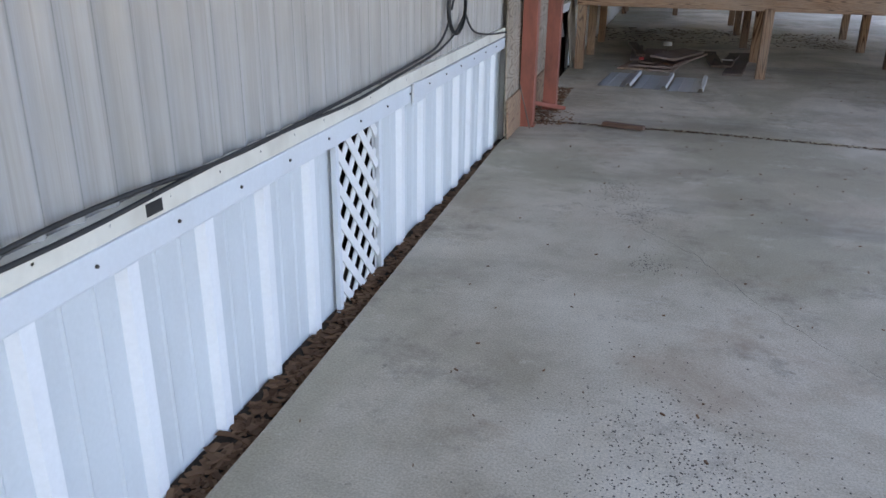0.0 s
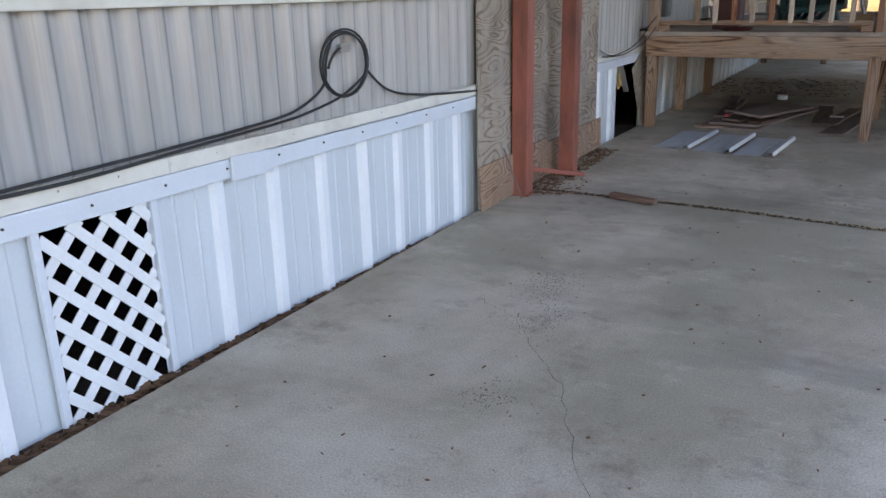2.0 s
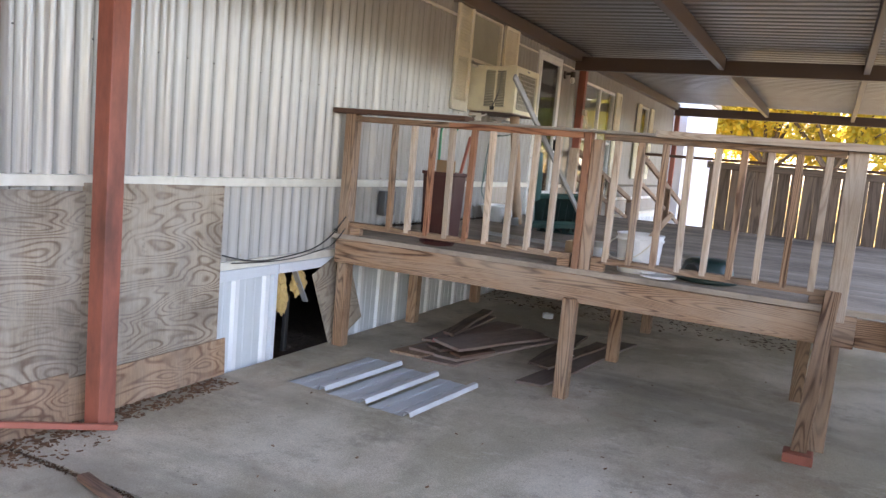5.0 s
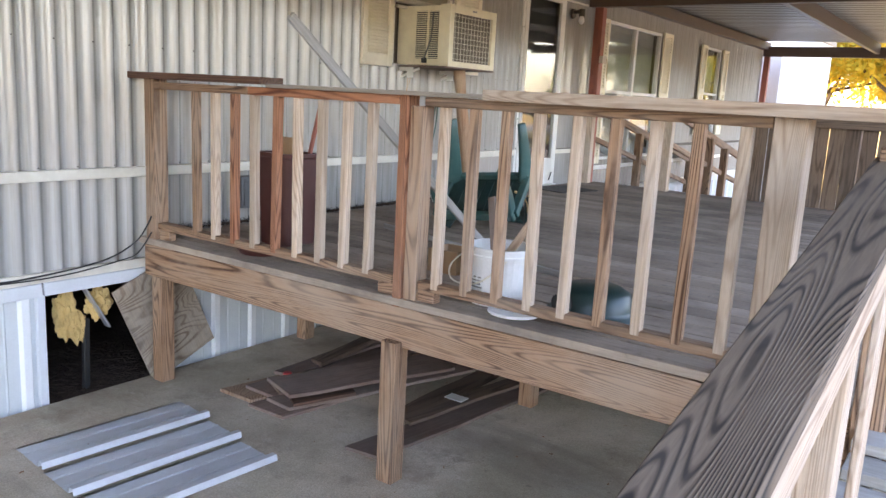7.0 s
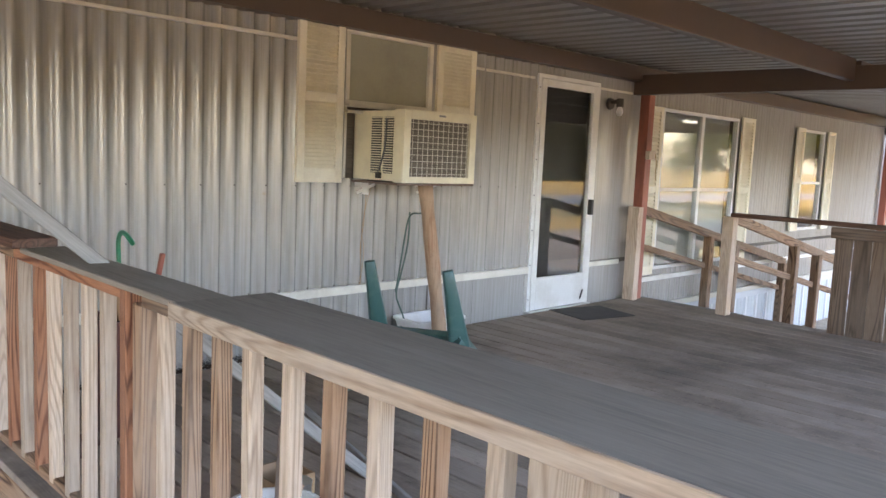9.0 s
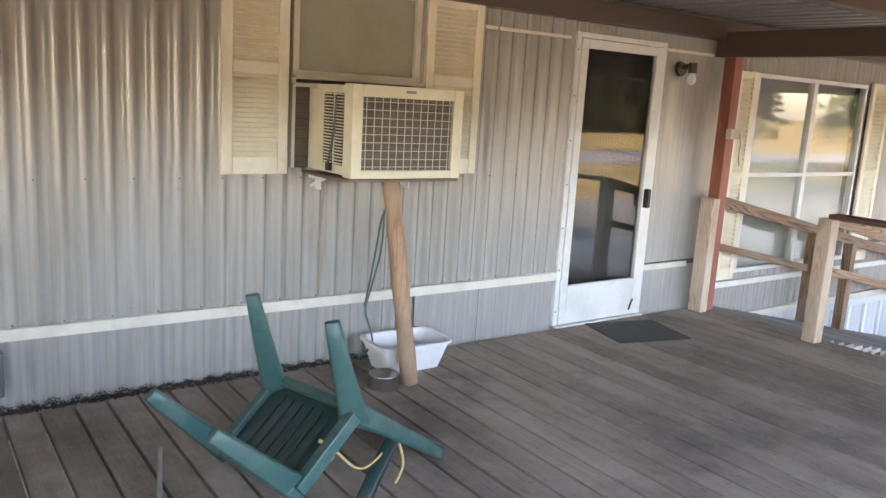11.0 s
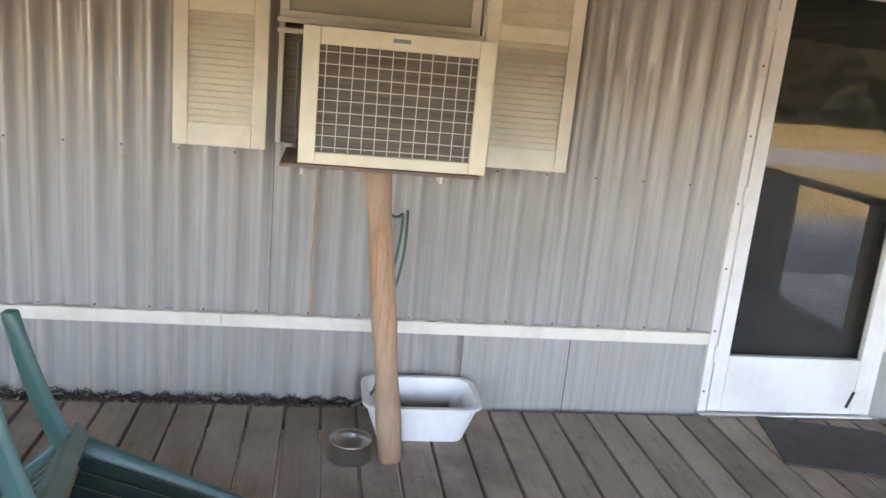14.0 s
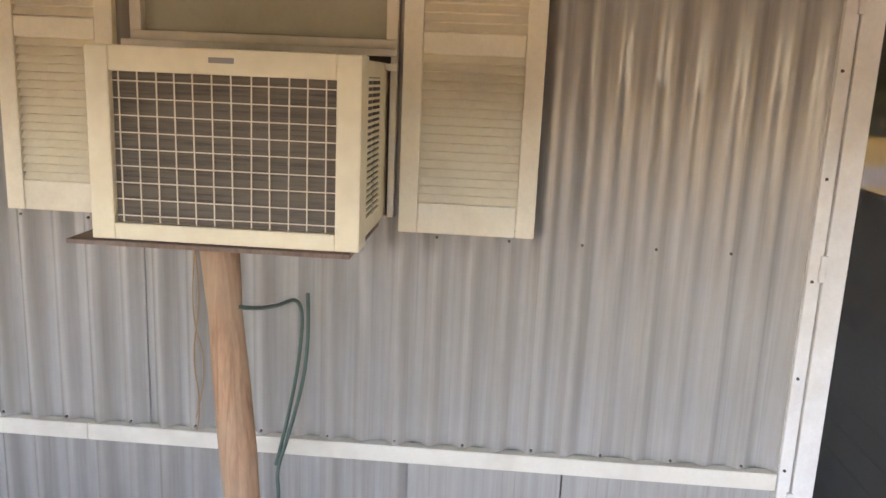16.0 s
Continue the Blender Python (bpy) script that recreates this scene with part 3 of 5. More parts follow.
# roof over the carport and deck
roof = tagged(new("ceiling"), "corrugated metal carport roof seen from below", "ceiling", kind="structure")
bm = bmesh.new()
n = int((23.6 - 6.9) / 0.19)
prof = []
for k in range(n):
    y = 6.9 + k * 0.19
    prof += [(y, 0.0), (y + 0.10, 0.0), (y + 0.125, 0.03), (y + 0.165, 0.03)]
prev = None
for y, dz in prof:
    cur = (bm.verts.new((-0.10, y, ROOF + 0.02 + dz)), bm.verts.new((5.1, y, ROOF - 0.03 + dz)))
    if prev:
        bm.faces.new((prev[0], cur[0], cur[1], prev[1]))
    prev = cur
part("roof_sheet", bm, "roof_sheet", roof)
# unseen front bay of assumed width, added to shade the upper siding
bm = bmesh.new()
prev = None
for k in range(52):
    for y, dz in ((-3.0 + k * 0.19, 0.0), (-2.9 + k * 0.19, 0.0), (-2.875 + k * 0.19, 0.03), (-2.835 + k * 0.19, 0.03)):
        cur = (bm.verts.new((-0.10, y, ROOF + 0.02 + dz)), bm.verts.new((3.2, y, ROOF - 0.01 + dz)))
        if prev:
            bm.faces.new((prev[0], cur[0], cur[1], prev[1]))
        prev = cur
part("roof_sheet", bm, "roof_sheet", roof)
for y in (6.98, 7.6, 15.62, 23.3):
    bx("cross_beam", (0.02, 5.1, y - 0.05, y + 0.05, 2.86, 3.045), "beam_brown", roof, bev=0.006)
for x in (1.97, 3.62, 5.02):
    for a, b in ((7.66, 15.56), (15.68, 23.24)):
        bx("purlin", (x - 0.035, x + 0.035, a, b, 2.925, 3.095), "beam_brown", roof, bev=0.006)

# ---- steel posts ----


def steel_post(x, y, z0, z1, w, label):
    e = thing("steel_post", label, "post", (x, y, z0), group="carport posts")
    bm = bmesh.new()
    box(bm, x - w / 2, x + w / 2, y - w / 2, y + w / 2, z0, z1)
    part("shaft", bevel(bm, 0.006), "red_steel", e)
    return e


p1 = steel_post(0.125, 6.97, 0.0, 2.86, 0.105, "rusty red painted square steel post by the plywood")
p2 = steel_post(0.205, 7.59, 0.0, 2.86, 0.105, "rusty red painted square steel post by the plywood")
bx("foot", (0.06, 0.19, 6.91, 7.035, 0.0, 0.012), "red_steel", p1, bev=0.003)
bx("foot", (0.14, 0.27, 7.53, 7.655, 0.0, 0.018), "red_steel", p2, bev=0.003)
stick("brace", (0.16, 7.02, 0.16), (0.32, 7.60, 0.02), 0.03, 0.03, "red_steel", p1, "bent red steel bar")
steel_post(0.13, 15.66, DECK, 2.86, 0.10, "orange red steel post at the deck end")
steel_post(0.10, 23.3, 0.0, 2.86, 0.10, "red steel post at the far end of the home")
hk = thing("rope_hook", "weathered wood block with hanging cord on the steel post", "hook", (0.19, 15.66, 2.25))
bx("block", (0.18, 0.225, 15.60, 15.72, 2.25, 2.33), "pale_lumber", hk)
cable("cord", [(0.23, 15.70, 2.30), (0.24, 15.72, 2.22), (0.235, 15.71, 2.1), (0.24, 15.73, 2.05)], 0.004, "rope", hk)

bar = thing("wooden_stick", "thin weathered stick leaning against the plywood", "stick", (0.17, 6.86, 0.0))
stick("rod", (0.17, 6.86, 0.001), (0.105, 6.73, 0.34), 0.010, 0.006, "scrap_wood", bar)

# ---- plywood against the wall ----


def leaning_sheet(name, label, y0, y1, z0, z1, xb, xt, t, mat, turn=0.0, chips=0):
    bm = bmesh.new()
    h = z1 - z0
    box(bm, -t / 2, t / 2, 0, y1 - y0, 0, h)
    bevel(bm, 0.002, 1)
    me = mesh_of(name, bm, mat)
    ob = new(name, me)
    ob.matrix_basis = Matrix.Translation((xb, y0, z0)) @ pose(0, 0, 0, turn, -math.degrees(math.atan2(xb - xt, h)), 0)
    return tagged(ob, label, "plywood")


leaning_sheet("plywood_sheet", "weathered grey plywood sheet leaning on the siding", 6.47, 7.56, 0.02, 1.235, 0.060, 0.040, 0.014, "plywood", -1.5)
leaning_sheet("plywood_sheet", "weathered grey plywood sheet with water stains on the siding", 7.565, 8.60, 0.02, 1.25, 0.056, 0.038, 0.014, "plywood", -0.8)
leaning_sheet("plywood_offcut", "low orange plywood strip standing behind red posts", 6.46, 7.5, 0.002, 0.27, 0.082, 0.074, 0.014, "ply_orange", 0.5)
leaning_sheet("plywood_offcut", "low orange plywood strip standing behind red posts", 7.5, 8.66, 0.012, 0.25, 0.084, 0.076, 0.014, "ply_orange", 0.6)
leaning_sheet("plywood_offcut", "brown plywood piece leaning in the crawl space opening", 9.86, 10.35, -0.03, 0.62, 0.085, 0.045, 0.014, "plywood", 22)

# ---- deck ----
deck = thing("deck", "raised weathered timber deck along the home", "deck", (2.6, 12.7, 0))
YF = 9.79
stick("rim_beam", (0.115, YF + 0.02, 0.760), (3.66, YF + 0.02, 0.750), 0.04, 0.185, "lumber", deck, turn=90)
stick("rim_beam", (3.66, YF + 0.02, 0.755), (5.2, YF + 0.02, 0.755), 0.04, 0.165, "lumber", deck, turn=90)
for y in (11.0, 12.4, 13.9, 15.62):
    stick("joist_beam", (0.07, y, 0.765), (5.2, y, 0.765), 0.04, 0.15, "lumber", deck, turn=90)
for x, y in ((0.165, YF + 0.085), (1.99, YF + 0.005), (2.02, 11.06), (3.40, 10.95), (0.165, 11.06), (2.0, 12.45), (3.4, 12.45), (0.17, 12.45), (2.0, 15.55), (3.45, 14.0), (2.0, 14.0), (5.1, 11.0), (5.1, 12.45), (5.1, 14.0), (5.1, 15.55)):
    stick("leg", (x, y, 0.008), (x, y, 0.69), 0.09, 0.09, "lumber", deck)
stick("leg", (3.46, 9.60, 0.06), (3.52, 9.755, 0.98), 0.085, 0.04, "lumber", deck)
stick("leg", (3.55, 9.875, 0.008), (3.55, 9.875, 0.69), 0.09, 0.09, "lumber", deck)
bx("foot_block", (3.38, 3.54, 9.52, 9.66, 0.008, 0.065), "red_steel", deck, "rust-brown block under the leg", 0.01)
y = YF + 0.001
k = 0
while y < 15.69:
    w = 0.136
    x_end = 5.2 + random.uniform(-0.01, 0.01)
    stick("board", (0.058 + random.uniform(0, 0.006), y + w / 2, DECK - 0.018 + random.uniform(-0.0012, 0.0012)), (x_end, y + w / 2, DECK - 0.018), w, 0.036, "deck_wood", deck, bev=0.003, turn=90)
    y += w + 0.014

# ---- front railing of the deck ----
rail = thing("deck_railing", "weathered lumber deck railing with square balusters", "railing", (1.9, YF + 0.06, DECK))
yr = YF + 0.055
stick("post", (0.165, yr, 0.80), (0.165, yr, 1.80), 0.09, 0.09, "lumber", rail)
stick("post", (1.985, yr - 0.01, 0.78), (1.985, yr - 0.01, 1.79), 0.085, 0.045, "red_lumber", rail, "reddish stained post", turn=90)
stick("post", (2.045, yr + 0.005, 0.78), (2.045, yr + 0.005, 1.735), 0.07, 0.08, "lumber", rail)
stick("post", (3.545, yr - 0.005, 0.80), (3.545, yr - 0.005, 1.772), 0.105, 0.105, "pale_lumber", rail)
stick("top_rail", (0.12, yr, 1.755), (0.98, yr, 1.757), 0.04, 0.088, "lumber", rail, turn=0)
stick("top_rail", (0.98, yr, 1.757), (1.955, yr, 1.757), 0.04, 0.088, "red_lumber", rail)
stick("top_rail", (2.09, yr, 1.755), (3.49, yr, 1.755), 0.04, 0.088, "lumber", rail)
stick("bottom_rail", (0.21, yr, 0.962), (1.945, yr, 0.958), 0.04, 0.06, "lumber", rail)
stick("bottom_rail", (2.085, yr, 0.958), (3.49, yr, 0.950), 0.04, 0.06, "lumber", rail)
for x in (0.26, 1.90, 2.13, 3.44):
    stick("rail_block", (x - 0.045, yr, 0.913), (x + 0.045, yr, 0.913), 0.055, 0.05, "lumber", rail)
for k in range(9):
    x = 0.545 + k * 0.1545
    stick("baluster", (x, yr - 0.012, 0.955), (x + random.uniform(-0.01, 0.01), yr - 0.012, 1.737), 0.040, 0.040, "red_lumber" if k in (2, 4) else random.choice(("lumber", "pale_lumber", "pale_lumber")), rail)
for k in range(9):
    x = 2.175 + k * 0.153
    stick("baluster", (x, yr - 0.012, 0.95), (x + random.uniform(-0.008, 0.008), yr - 0.012, 1.737), 0.040, 0.040, random.choice(("lumber", "pale_lumber", "pale_lumber")), rail)
stick("cap_board", (0.03, yr - 0.01, 1.808), (1.12, yr - 0.01, 1.808), 0.036, 0.16, "brown_board", rail, "dark brown cap board near the wall")
stick("cap_board", (1.14, yr + 0.01, 1.786), (2.42, yr + 0.01, 1.786), 0.018, 0.16, "cap_wood", rail)
cap = stick("cap_board", (2.43, yr + 0.02, 1.793), (3.98, yr + 0.02, 1.793), 0.040, 0.285, "cap_wood", rail, "wide grey weathered cap board")
stick("cap_edge", (2.43, yr - 0.126, 1.793), (3.98, yr - 0.126, 1.793), 0.042, 0.008, "pale_lumber", rail, "pale bare cut edge of the cap")

# ---- side railing of the deck, at its open end ----
side = thing("side_railing", "dark weathered timber rail along the open deck edge", "railing", (5.12, 12.9, DECK))
for y in (11.3, 12.75, 14.2, 15.5):
    stick("post", (5.12, y, DECK), (5.12, y, 1.76), 0.09, 0.09, "dark_lumber", side)
stick("top_rail", (5.12, 11.2, 1.78), (5.12, 15.6, 1.78), 0.14, 0.04, "dark_lumber", side)
stick("mid_rail", (5.12, 11.2, 1.3), (5.12, 15.6, 1.3), 0.04, 0.09, "dark_lumber", side)

# ---- ramp that leads up to the deck ----
ramp_up = thing("ramp", "weathered grey timber ramp rising to the deck", "ramp", (4.5, 8, 0))
SL = (DECK - 0.01) / 3.85


def ramp_z(y):
    return 0.012 + (y - 5.95) * SL


for x in (3.92, 4.5, 5.1):
    stick("stringer", (x, 6.3, ramp_z(6.3) - 0.06), (x, 9.77, ramp_z(9.77) - 0.10), 0.04, 0.09, "ramp_wood", ramp_up)
y = 5.96
while y < 9.7:
    stick("board", (3.87, y + 0.07, ramp_z(y + 0.07)), (5.2, y + 0.07, ramp_z(y + 0.07)), 0.136, 0.034, "ramp_wood", ramp_up, turn=90, bev=0.003)
    y += 0.144


def rail_z(y):
    return 1.24 + (y - 7.5) * 0.19


hand = thing("ramp_handrail", "dark weathered flat handrail on white boarded posts", "railing", (3.87, 8, 0.3))
stick("handrail", (3.875, 6.75, rail_z(6.75)), (3.875, 9.69, rail_z(9.69)), 0.14, 0.04, "dark_lumber", hand, turn=0)
stick("side_rail", (3.925, 6.75, rail_z(6.75) - 0.065), (3.925, 9.69, rail_z(9.69) - 0.065), 0.035, 0.085, "pale_lumber", hand)
for y in (6.85, 7.75, 8.35, 8.95):
    stick("post", (3.87, y, ramp_z(y) - 0.02), (3.87, y, rail_z(y) - 0.03), 0.088, 0.088, "pale_lumber", hand)
for y in (8.15, 9.2):
    stick("face_board", (3.925, y, ramp_z(y) + 0.02), (3.925, y, rail_z(y) - 0.11), 0.02, 0.12, "pale_lumber", hand)
stick("post", (3.89, 9.73, 0.70), (3.89, 9.73, 1.77), 0.088, 0.088, "lumber", hand)
stick("post_block", (3.82, 9.66, 1.67), (3.98, 9.66, 1.67), 0.07, 0.05, "lumber", hand)

# ---- far end of the deck: board fence and ramp down ----
YE = 15.66
fence = thing("board_fence", "dark weathered vertical board fence closing the deck end", "fence", (3.5, YE, DECK))
x = 1.96
while x < 5.15:
    w = random.uniform(0.125, 0.145)
    stick("board", (x + w / 2, YE + random.uniform(-0.003, 0.003), DECK), (x + w / 2 + random.uniform(-0.004, 0.004), YE, 1.765), w, 0.02, "fence_wood", fence, bev=0.002)
    x += w + random.uniform(0.003, 0.012)
stick("fence_rail", (1.93, YE - 0.03, 1.72), (5.15, YE - 0.03, 1.72), 0.09, 0.04, "fence_wood", fence)
stick("fence_cap", (1.08, YE, 1.79), (5.15, YE, 1.79), 0.035, 0.13, "brown_board", fence)
stick("post", (1.06, YE - 0.01, DECK), (1.06, YE - 0.01, 1.772), 0.10, 0.10, "pale_lumber", fence, "pale square post beside the ramp")
stick("post", (2.9, YE + 0.055, DECK), (2.9, YE + 0.055, 1.76), 0.088, 0.088, "lumber", fence)
wp = thing("wood_post", "pale square wooden post fixed to the steel post", "post", (0.13, 15.56, DECK))
stick("shaft", (0.145, 15.56, DECK), (0.145, 15.56, 1.79), 0.12, 0.085, "pale_lumber", wp)

ramp2 = thing("ramp", "timber ramp descending beside the home with handrails", "ramp", (0.55, 18, 0))
y = 15.72
while y < 19.6:
    stick("board", (0.10, y + 0.07, DECK - 0.018 - (y - 15.7) * 0.215), (1.12, y + 0.07, DECK - 0.018 - (y - 15.7) * 0.215), 0.136, 0.034, "ramp_wood", ramp2, turn=90, bev=0.003)
    y += 0.144
for x in (0.14, 1.07):
    stick("handrail", (x, 15.70, 1.76), (x, 19.3, 1.76 - 3.6 * 0.205), 0.04, 0.088, "lumber", ramp2)
    stick("mid_rail", (x, 15.70, 1.40), (x, 19.3, 1.40 - 3.6 * 0.205), 0.04, 0.06, "lumber", ramp2)
    for y in (17.1, 17.75, 19.2):
        stick("post", (x + 0.02, y, 0.02), (x + 0.02, y, 1.73 - (y - 15.7) * 0.205), 0.088, 0.088, "lumber", ramp2)

# ---- windows, shutters, door ----


def shutter(y0, y1, z0, z1, zmid, n_up, n_low, label):
    e = thing("shutter", label, "shutter", (0.03, (y0 + y1) / 2, z0), group="window shutters")
    x0, x1 = 0.036, 0.064
    s = 0.055
    for a, b in ((y0, y0 + s), (y1 - s, y1)):
        bx("stile", (x0, x1, a, b, z0, z1), "shutter_paint", e)
    for a, b in ((z0, z0 + 0.09), (zmid - 0.03, zmid + 0.03), (z1 - 0.05, z1)):
        bx("rail", (x0, x1 - 0.001, y0 + s + 0.001, y1 - s - 0.001, a, b), "shutter_paint", e)
    bx("backing", (x0 + 0.001, x0 + 0.008, y0 + s, y1 - s, z0 + 0.02, z1 - 0.02), "shutter_paint", e, bev=0)
    for za, zb, n in ((z0 + 0.09, zmid - 0.03, n_low), (zmid + 0.03, z1 - 0.05, n_up)):
        p = (zb - za) / n
        for k in range(n):
            zc = za + (k + 0.5) * p
            bx("louvre", (-0.002, 0.002, y0 + s + 0.001, y1 - s - 0.001, -p * 0.52, p * 0.52), "shutter_paint", e, bev=0, m=Matrix.Translation((x0 + 0.0165, 0, zc)) @ Matrix.Rotation(radians(-36), 4, 'Y'))
    return e


shutter(11.70, 12.055, 1.99, 3.035, 2.53, 15, 17, "cream louvred shutter on the siding beside the window")
shutter(12.90, 13.30, 1.985, 3.0, 2.53, 15, 17, "cream louvred shutter partly behind the air conditioner")
shutter(15.85, 16.10, 1.08, 2.78, 1.95, 20, 20, "white louvred shutter beside the double window")
shutter(17.92, 18.25, 1.10, 2.80, 1.95, 20, 20, "white louvred shutter beside the double window")
shutter(19.57, 19.82, 1.40, 2.78, 2.08, 18, 18, "white louvred shutter beside the single window")
shutter(20.68, 20.95, 1.40, 2.78, 2.08, 18, 18, "white louvred shutter beside the single window")


def window(name, label, y0, y1, z0, z1, panes, mat, behind, mid=None, drop=0.01):
    e = tagged(new(name), label, "window", kind="structure")
    f = 0.035
    for a, b, c, d in ((y0, y1, z0, z0 + f), (y0, y1, z1 - f, z1), (y0, y0 + f, z0 + f, z1 - f), (y1 - f, y1, z0 + f, z1 - f)):
        bx("frame", (-0.03, 0.030, a, b, c, d), mat, e, bev=0.004)
    edges = [y0 + f + (y1 - y0 - 2 * f) * k / panes for k in range(panes + 1)]
    for y in edges[1:-1]:
        bx("mullion", (-0.03, 0.028, y - 0.03, y + 0.03, z0 + f, z1 - f), mat, e)
    if mid:
        for a, b in zip(edges, edges[1:]):
            bx("meeting_rail", (-0.02, 0.024, a + (0.03 if a != edges[0] else 0), b - (0.03 if b != edges[-1] else 0), mid - 0.018, mid + 0.018), mat, e)
    for a, b in zip(edges, edges[1:]):
        for c, d in (((z0 + f, mid - 0.018), (mid + 0.018, z1 - f)) if mid else ((z0 + f, z1 - f),)):
            p = bx("pane", (-0.004, 0.0, a + (0.03 if a != edges[0] else 0), b - (0.03 if b != edges[-1] else 0), c, d), "frosted" if behind == "frosted" else "glass", e, bev=0)
            p.visible_shadow = False
    bx("blind", (-0.10, -0.085, y0 + 0.01, y1 - 0.01, z0 + drop, z1 - 0.01), behind, e, bev=0)
    return e


window("window_1", "white double window with pale blinds behind glass", *WIN_A, 2, "white_trim", "curtain", 1.95)
window("window_2", "white single window half open to dark inside", *WIN_B, 1, "white_trim", "curtain", 2.05, 0.66)
w3 = window("window_3", "bare aluminium window above the air conditioner", 12.09, 12.88, 2.50, 3.0, 1, "cream_trim", "frosted")
for z, d in ((2.50, 0.05), (2.46, 0.04)):
    bx("sill_ledge", (0.031, 0.031 + d, 12.085, 12.885, z - 0.012, z + 0.008), "cream_trim", w3)
bx("infill", (-0.05, -0.03, 12.09, 12.88, 2.02, 2.50), "coil_fins", w3, bev=0)
for a, b in ((12.09, 12.11), (12.86, 12.88)):
    bx("jamb", (-0.02, 0.03, a, b, 2.02, 2.498), "cream_trim", w3)

door = tagged(new("door_1"), "white storm door with full dark glass, closed", "door", kind="structure")
y0, y1, z0, z1 = DOOR
for a, b, c, d in ((y0, y0 + 0.04, z0, z1), (y1 - 0.04, y1, z0, z1), (y0 + 0.041, y1 - 0.041, z1 - 0.035, z1)):
    bx("casing", (-0.02, 0.034, a, b, c, d), "white_trim", door)
ya, yb, za, zb = y0 + 0.044, y1 - 0.044, z0 + 0.012, z1 - 0.04
for a, b, c, d in ((ya, ya + 0.065, za, zb), (yb - 0.065, yb, za, zb), (ya + 0.066, yb - 0.066, zb - 0.06, zb), (ya + 0.066, yb - 0.066, za, za + 0.28)):
    bx("leaf_rail", (0.002, 0.040, a, b, c, d), "white_trim", door)
p = bx("pane", (0.014, 0.018, ya + 0.06, yb - 0.06, za + 0.27, zb - 0.05), "glass", door, bev=0)
p.visible_shadow = False
# added black sheet; the dark of the room is put into its colour
bx("inner_door", (-0.10, -0.07, ya, yb, za, zb), "black", door, "black backing sheet for the unlit room behind the glass", 0)
bx("handle", (0.040, 0.085, yb - 0.055, yb - 0.02, 1.72, 1.86), "black", door, "black latch handle", 0.008)
bx("sill", (0.0, 0.07, y0, y1, DECK + 0.001, DECK + 0.014), "steel", door)
for z in (1.15, 1.9, 2.65):
    bx("hinge", (0.034, 0.046, y0 + 0.03, y0 + 0.05, z, z + 0.08), "white_trim", door)
stick("closer", (0.05, yb - 0.10, za + 0.04), (0.07, yb - 0.09, za + 0.13), 0.012, 0.012, "black", door)

lamp = thing("wall_lamp", "dark bronze wall lamp with bare clear bulb", "lamp", (0.02, 15.19, 2.73))
bm = bmesh.new()
tube(bm, (0.01, 15.19, 2.745), (0.035, 15.19, 2.745), 0.055, 0.05, 20)
part("base", bm, "bronze", lamp, smooth=False)
bm = bmesh.new()
tube(bm, (0.03, 15.19, 2.76), (0.13, 15.19, 2.765), 0.018, 0.022, 12)
tube(bm, (0.125, 15.19, 2.79), (0.125, 15.19, 2.715), 0.032, 0.034, 16)
part("arm", bm, "bronze", lamp)
bm = bmesh.new()
lathe(bm, [(0.012, 0.05), (0.016, 0.045), (0.03, 0.01), (0.032, -0.01), (0.022, -0.032), (0.004, -0.042)], (0.125, 15.19, 2.672), 16)
part("bulb", bm, "white_plastic", lamp, smooth=True)

# ---- window air conditioner ----
ac = thing("air_conditioner", "aged cream window air conditioner with wire grille", "air conditioner", (0.25, 12.54, 2.01))
AX, AY0, AY1, AZ0, AZ1 = 0.50, 12.198, 12.862, 2.012, 2.478
bm = bmesh.new()
box(bm, -0.02, AX - 0.03, AY0 + 0.012, AY1 - 0.012, AZ0 + 0.006, AZ1 - 0.008)
part("body", bevel(bm, 0.008), "cream", ac)
fr, fl = 0.06, 0.058
for a, b, c, d in ((AY0, AY0 + fl, AZ0, AZ1), (AY1 - fr, AY1, AZ0, AZ1), (AY0 + fl, AY1 - fr, AZ1 - fr, AZ1), (AY0 + fl, AY1 - fr, AZ0, AZ0 + 0.042)):
    bx("front_frame", (AX - 0.095, AX, a, b, c, d), "cream", ac, bev=0.004)
bx("coil", (AX - 0.029, AX - 0.022, AY0 + fl, AY1 - fr, AZ0 + 0.042, AZ1 - fr), "coil_fins", ac, "grey brown condenser fins", 0)
for k in range(60):
    z = AZ0 + 0.045 + k * 0.0062
    bx("fin", (AX - 0.022, AX - 0.019 + random.uniform(-0.001, 0.001), AY0 + fl, AY1 - fr, z, z + 0.0022), "coil_fins", ac, bev=0)
for k in range(12):
    y = AY0 + fl + 0.022 + (AY1 - AY0 - fl - fr) * k / 12
    stick("wire", (AX - 0.006, y, AZ0 + 0.04), (AX - 0.006, y + random.uniform(-0.003, 0.003), AZ1 - fr), 0.0031, 0.0031, "wire", ac, bev=0.0004)
for k in range(9):
    z = AZ0 + 0.060 + k * 0.0405
    stick("wire", (AX - 0.010, AY0 + fl, z), (AX - 0.010, AY1 - fr, z + random.uniform(-0.003, 0.003)), 0.0031, 0.0031, "wire", ac, bev=0.0004)
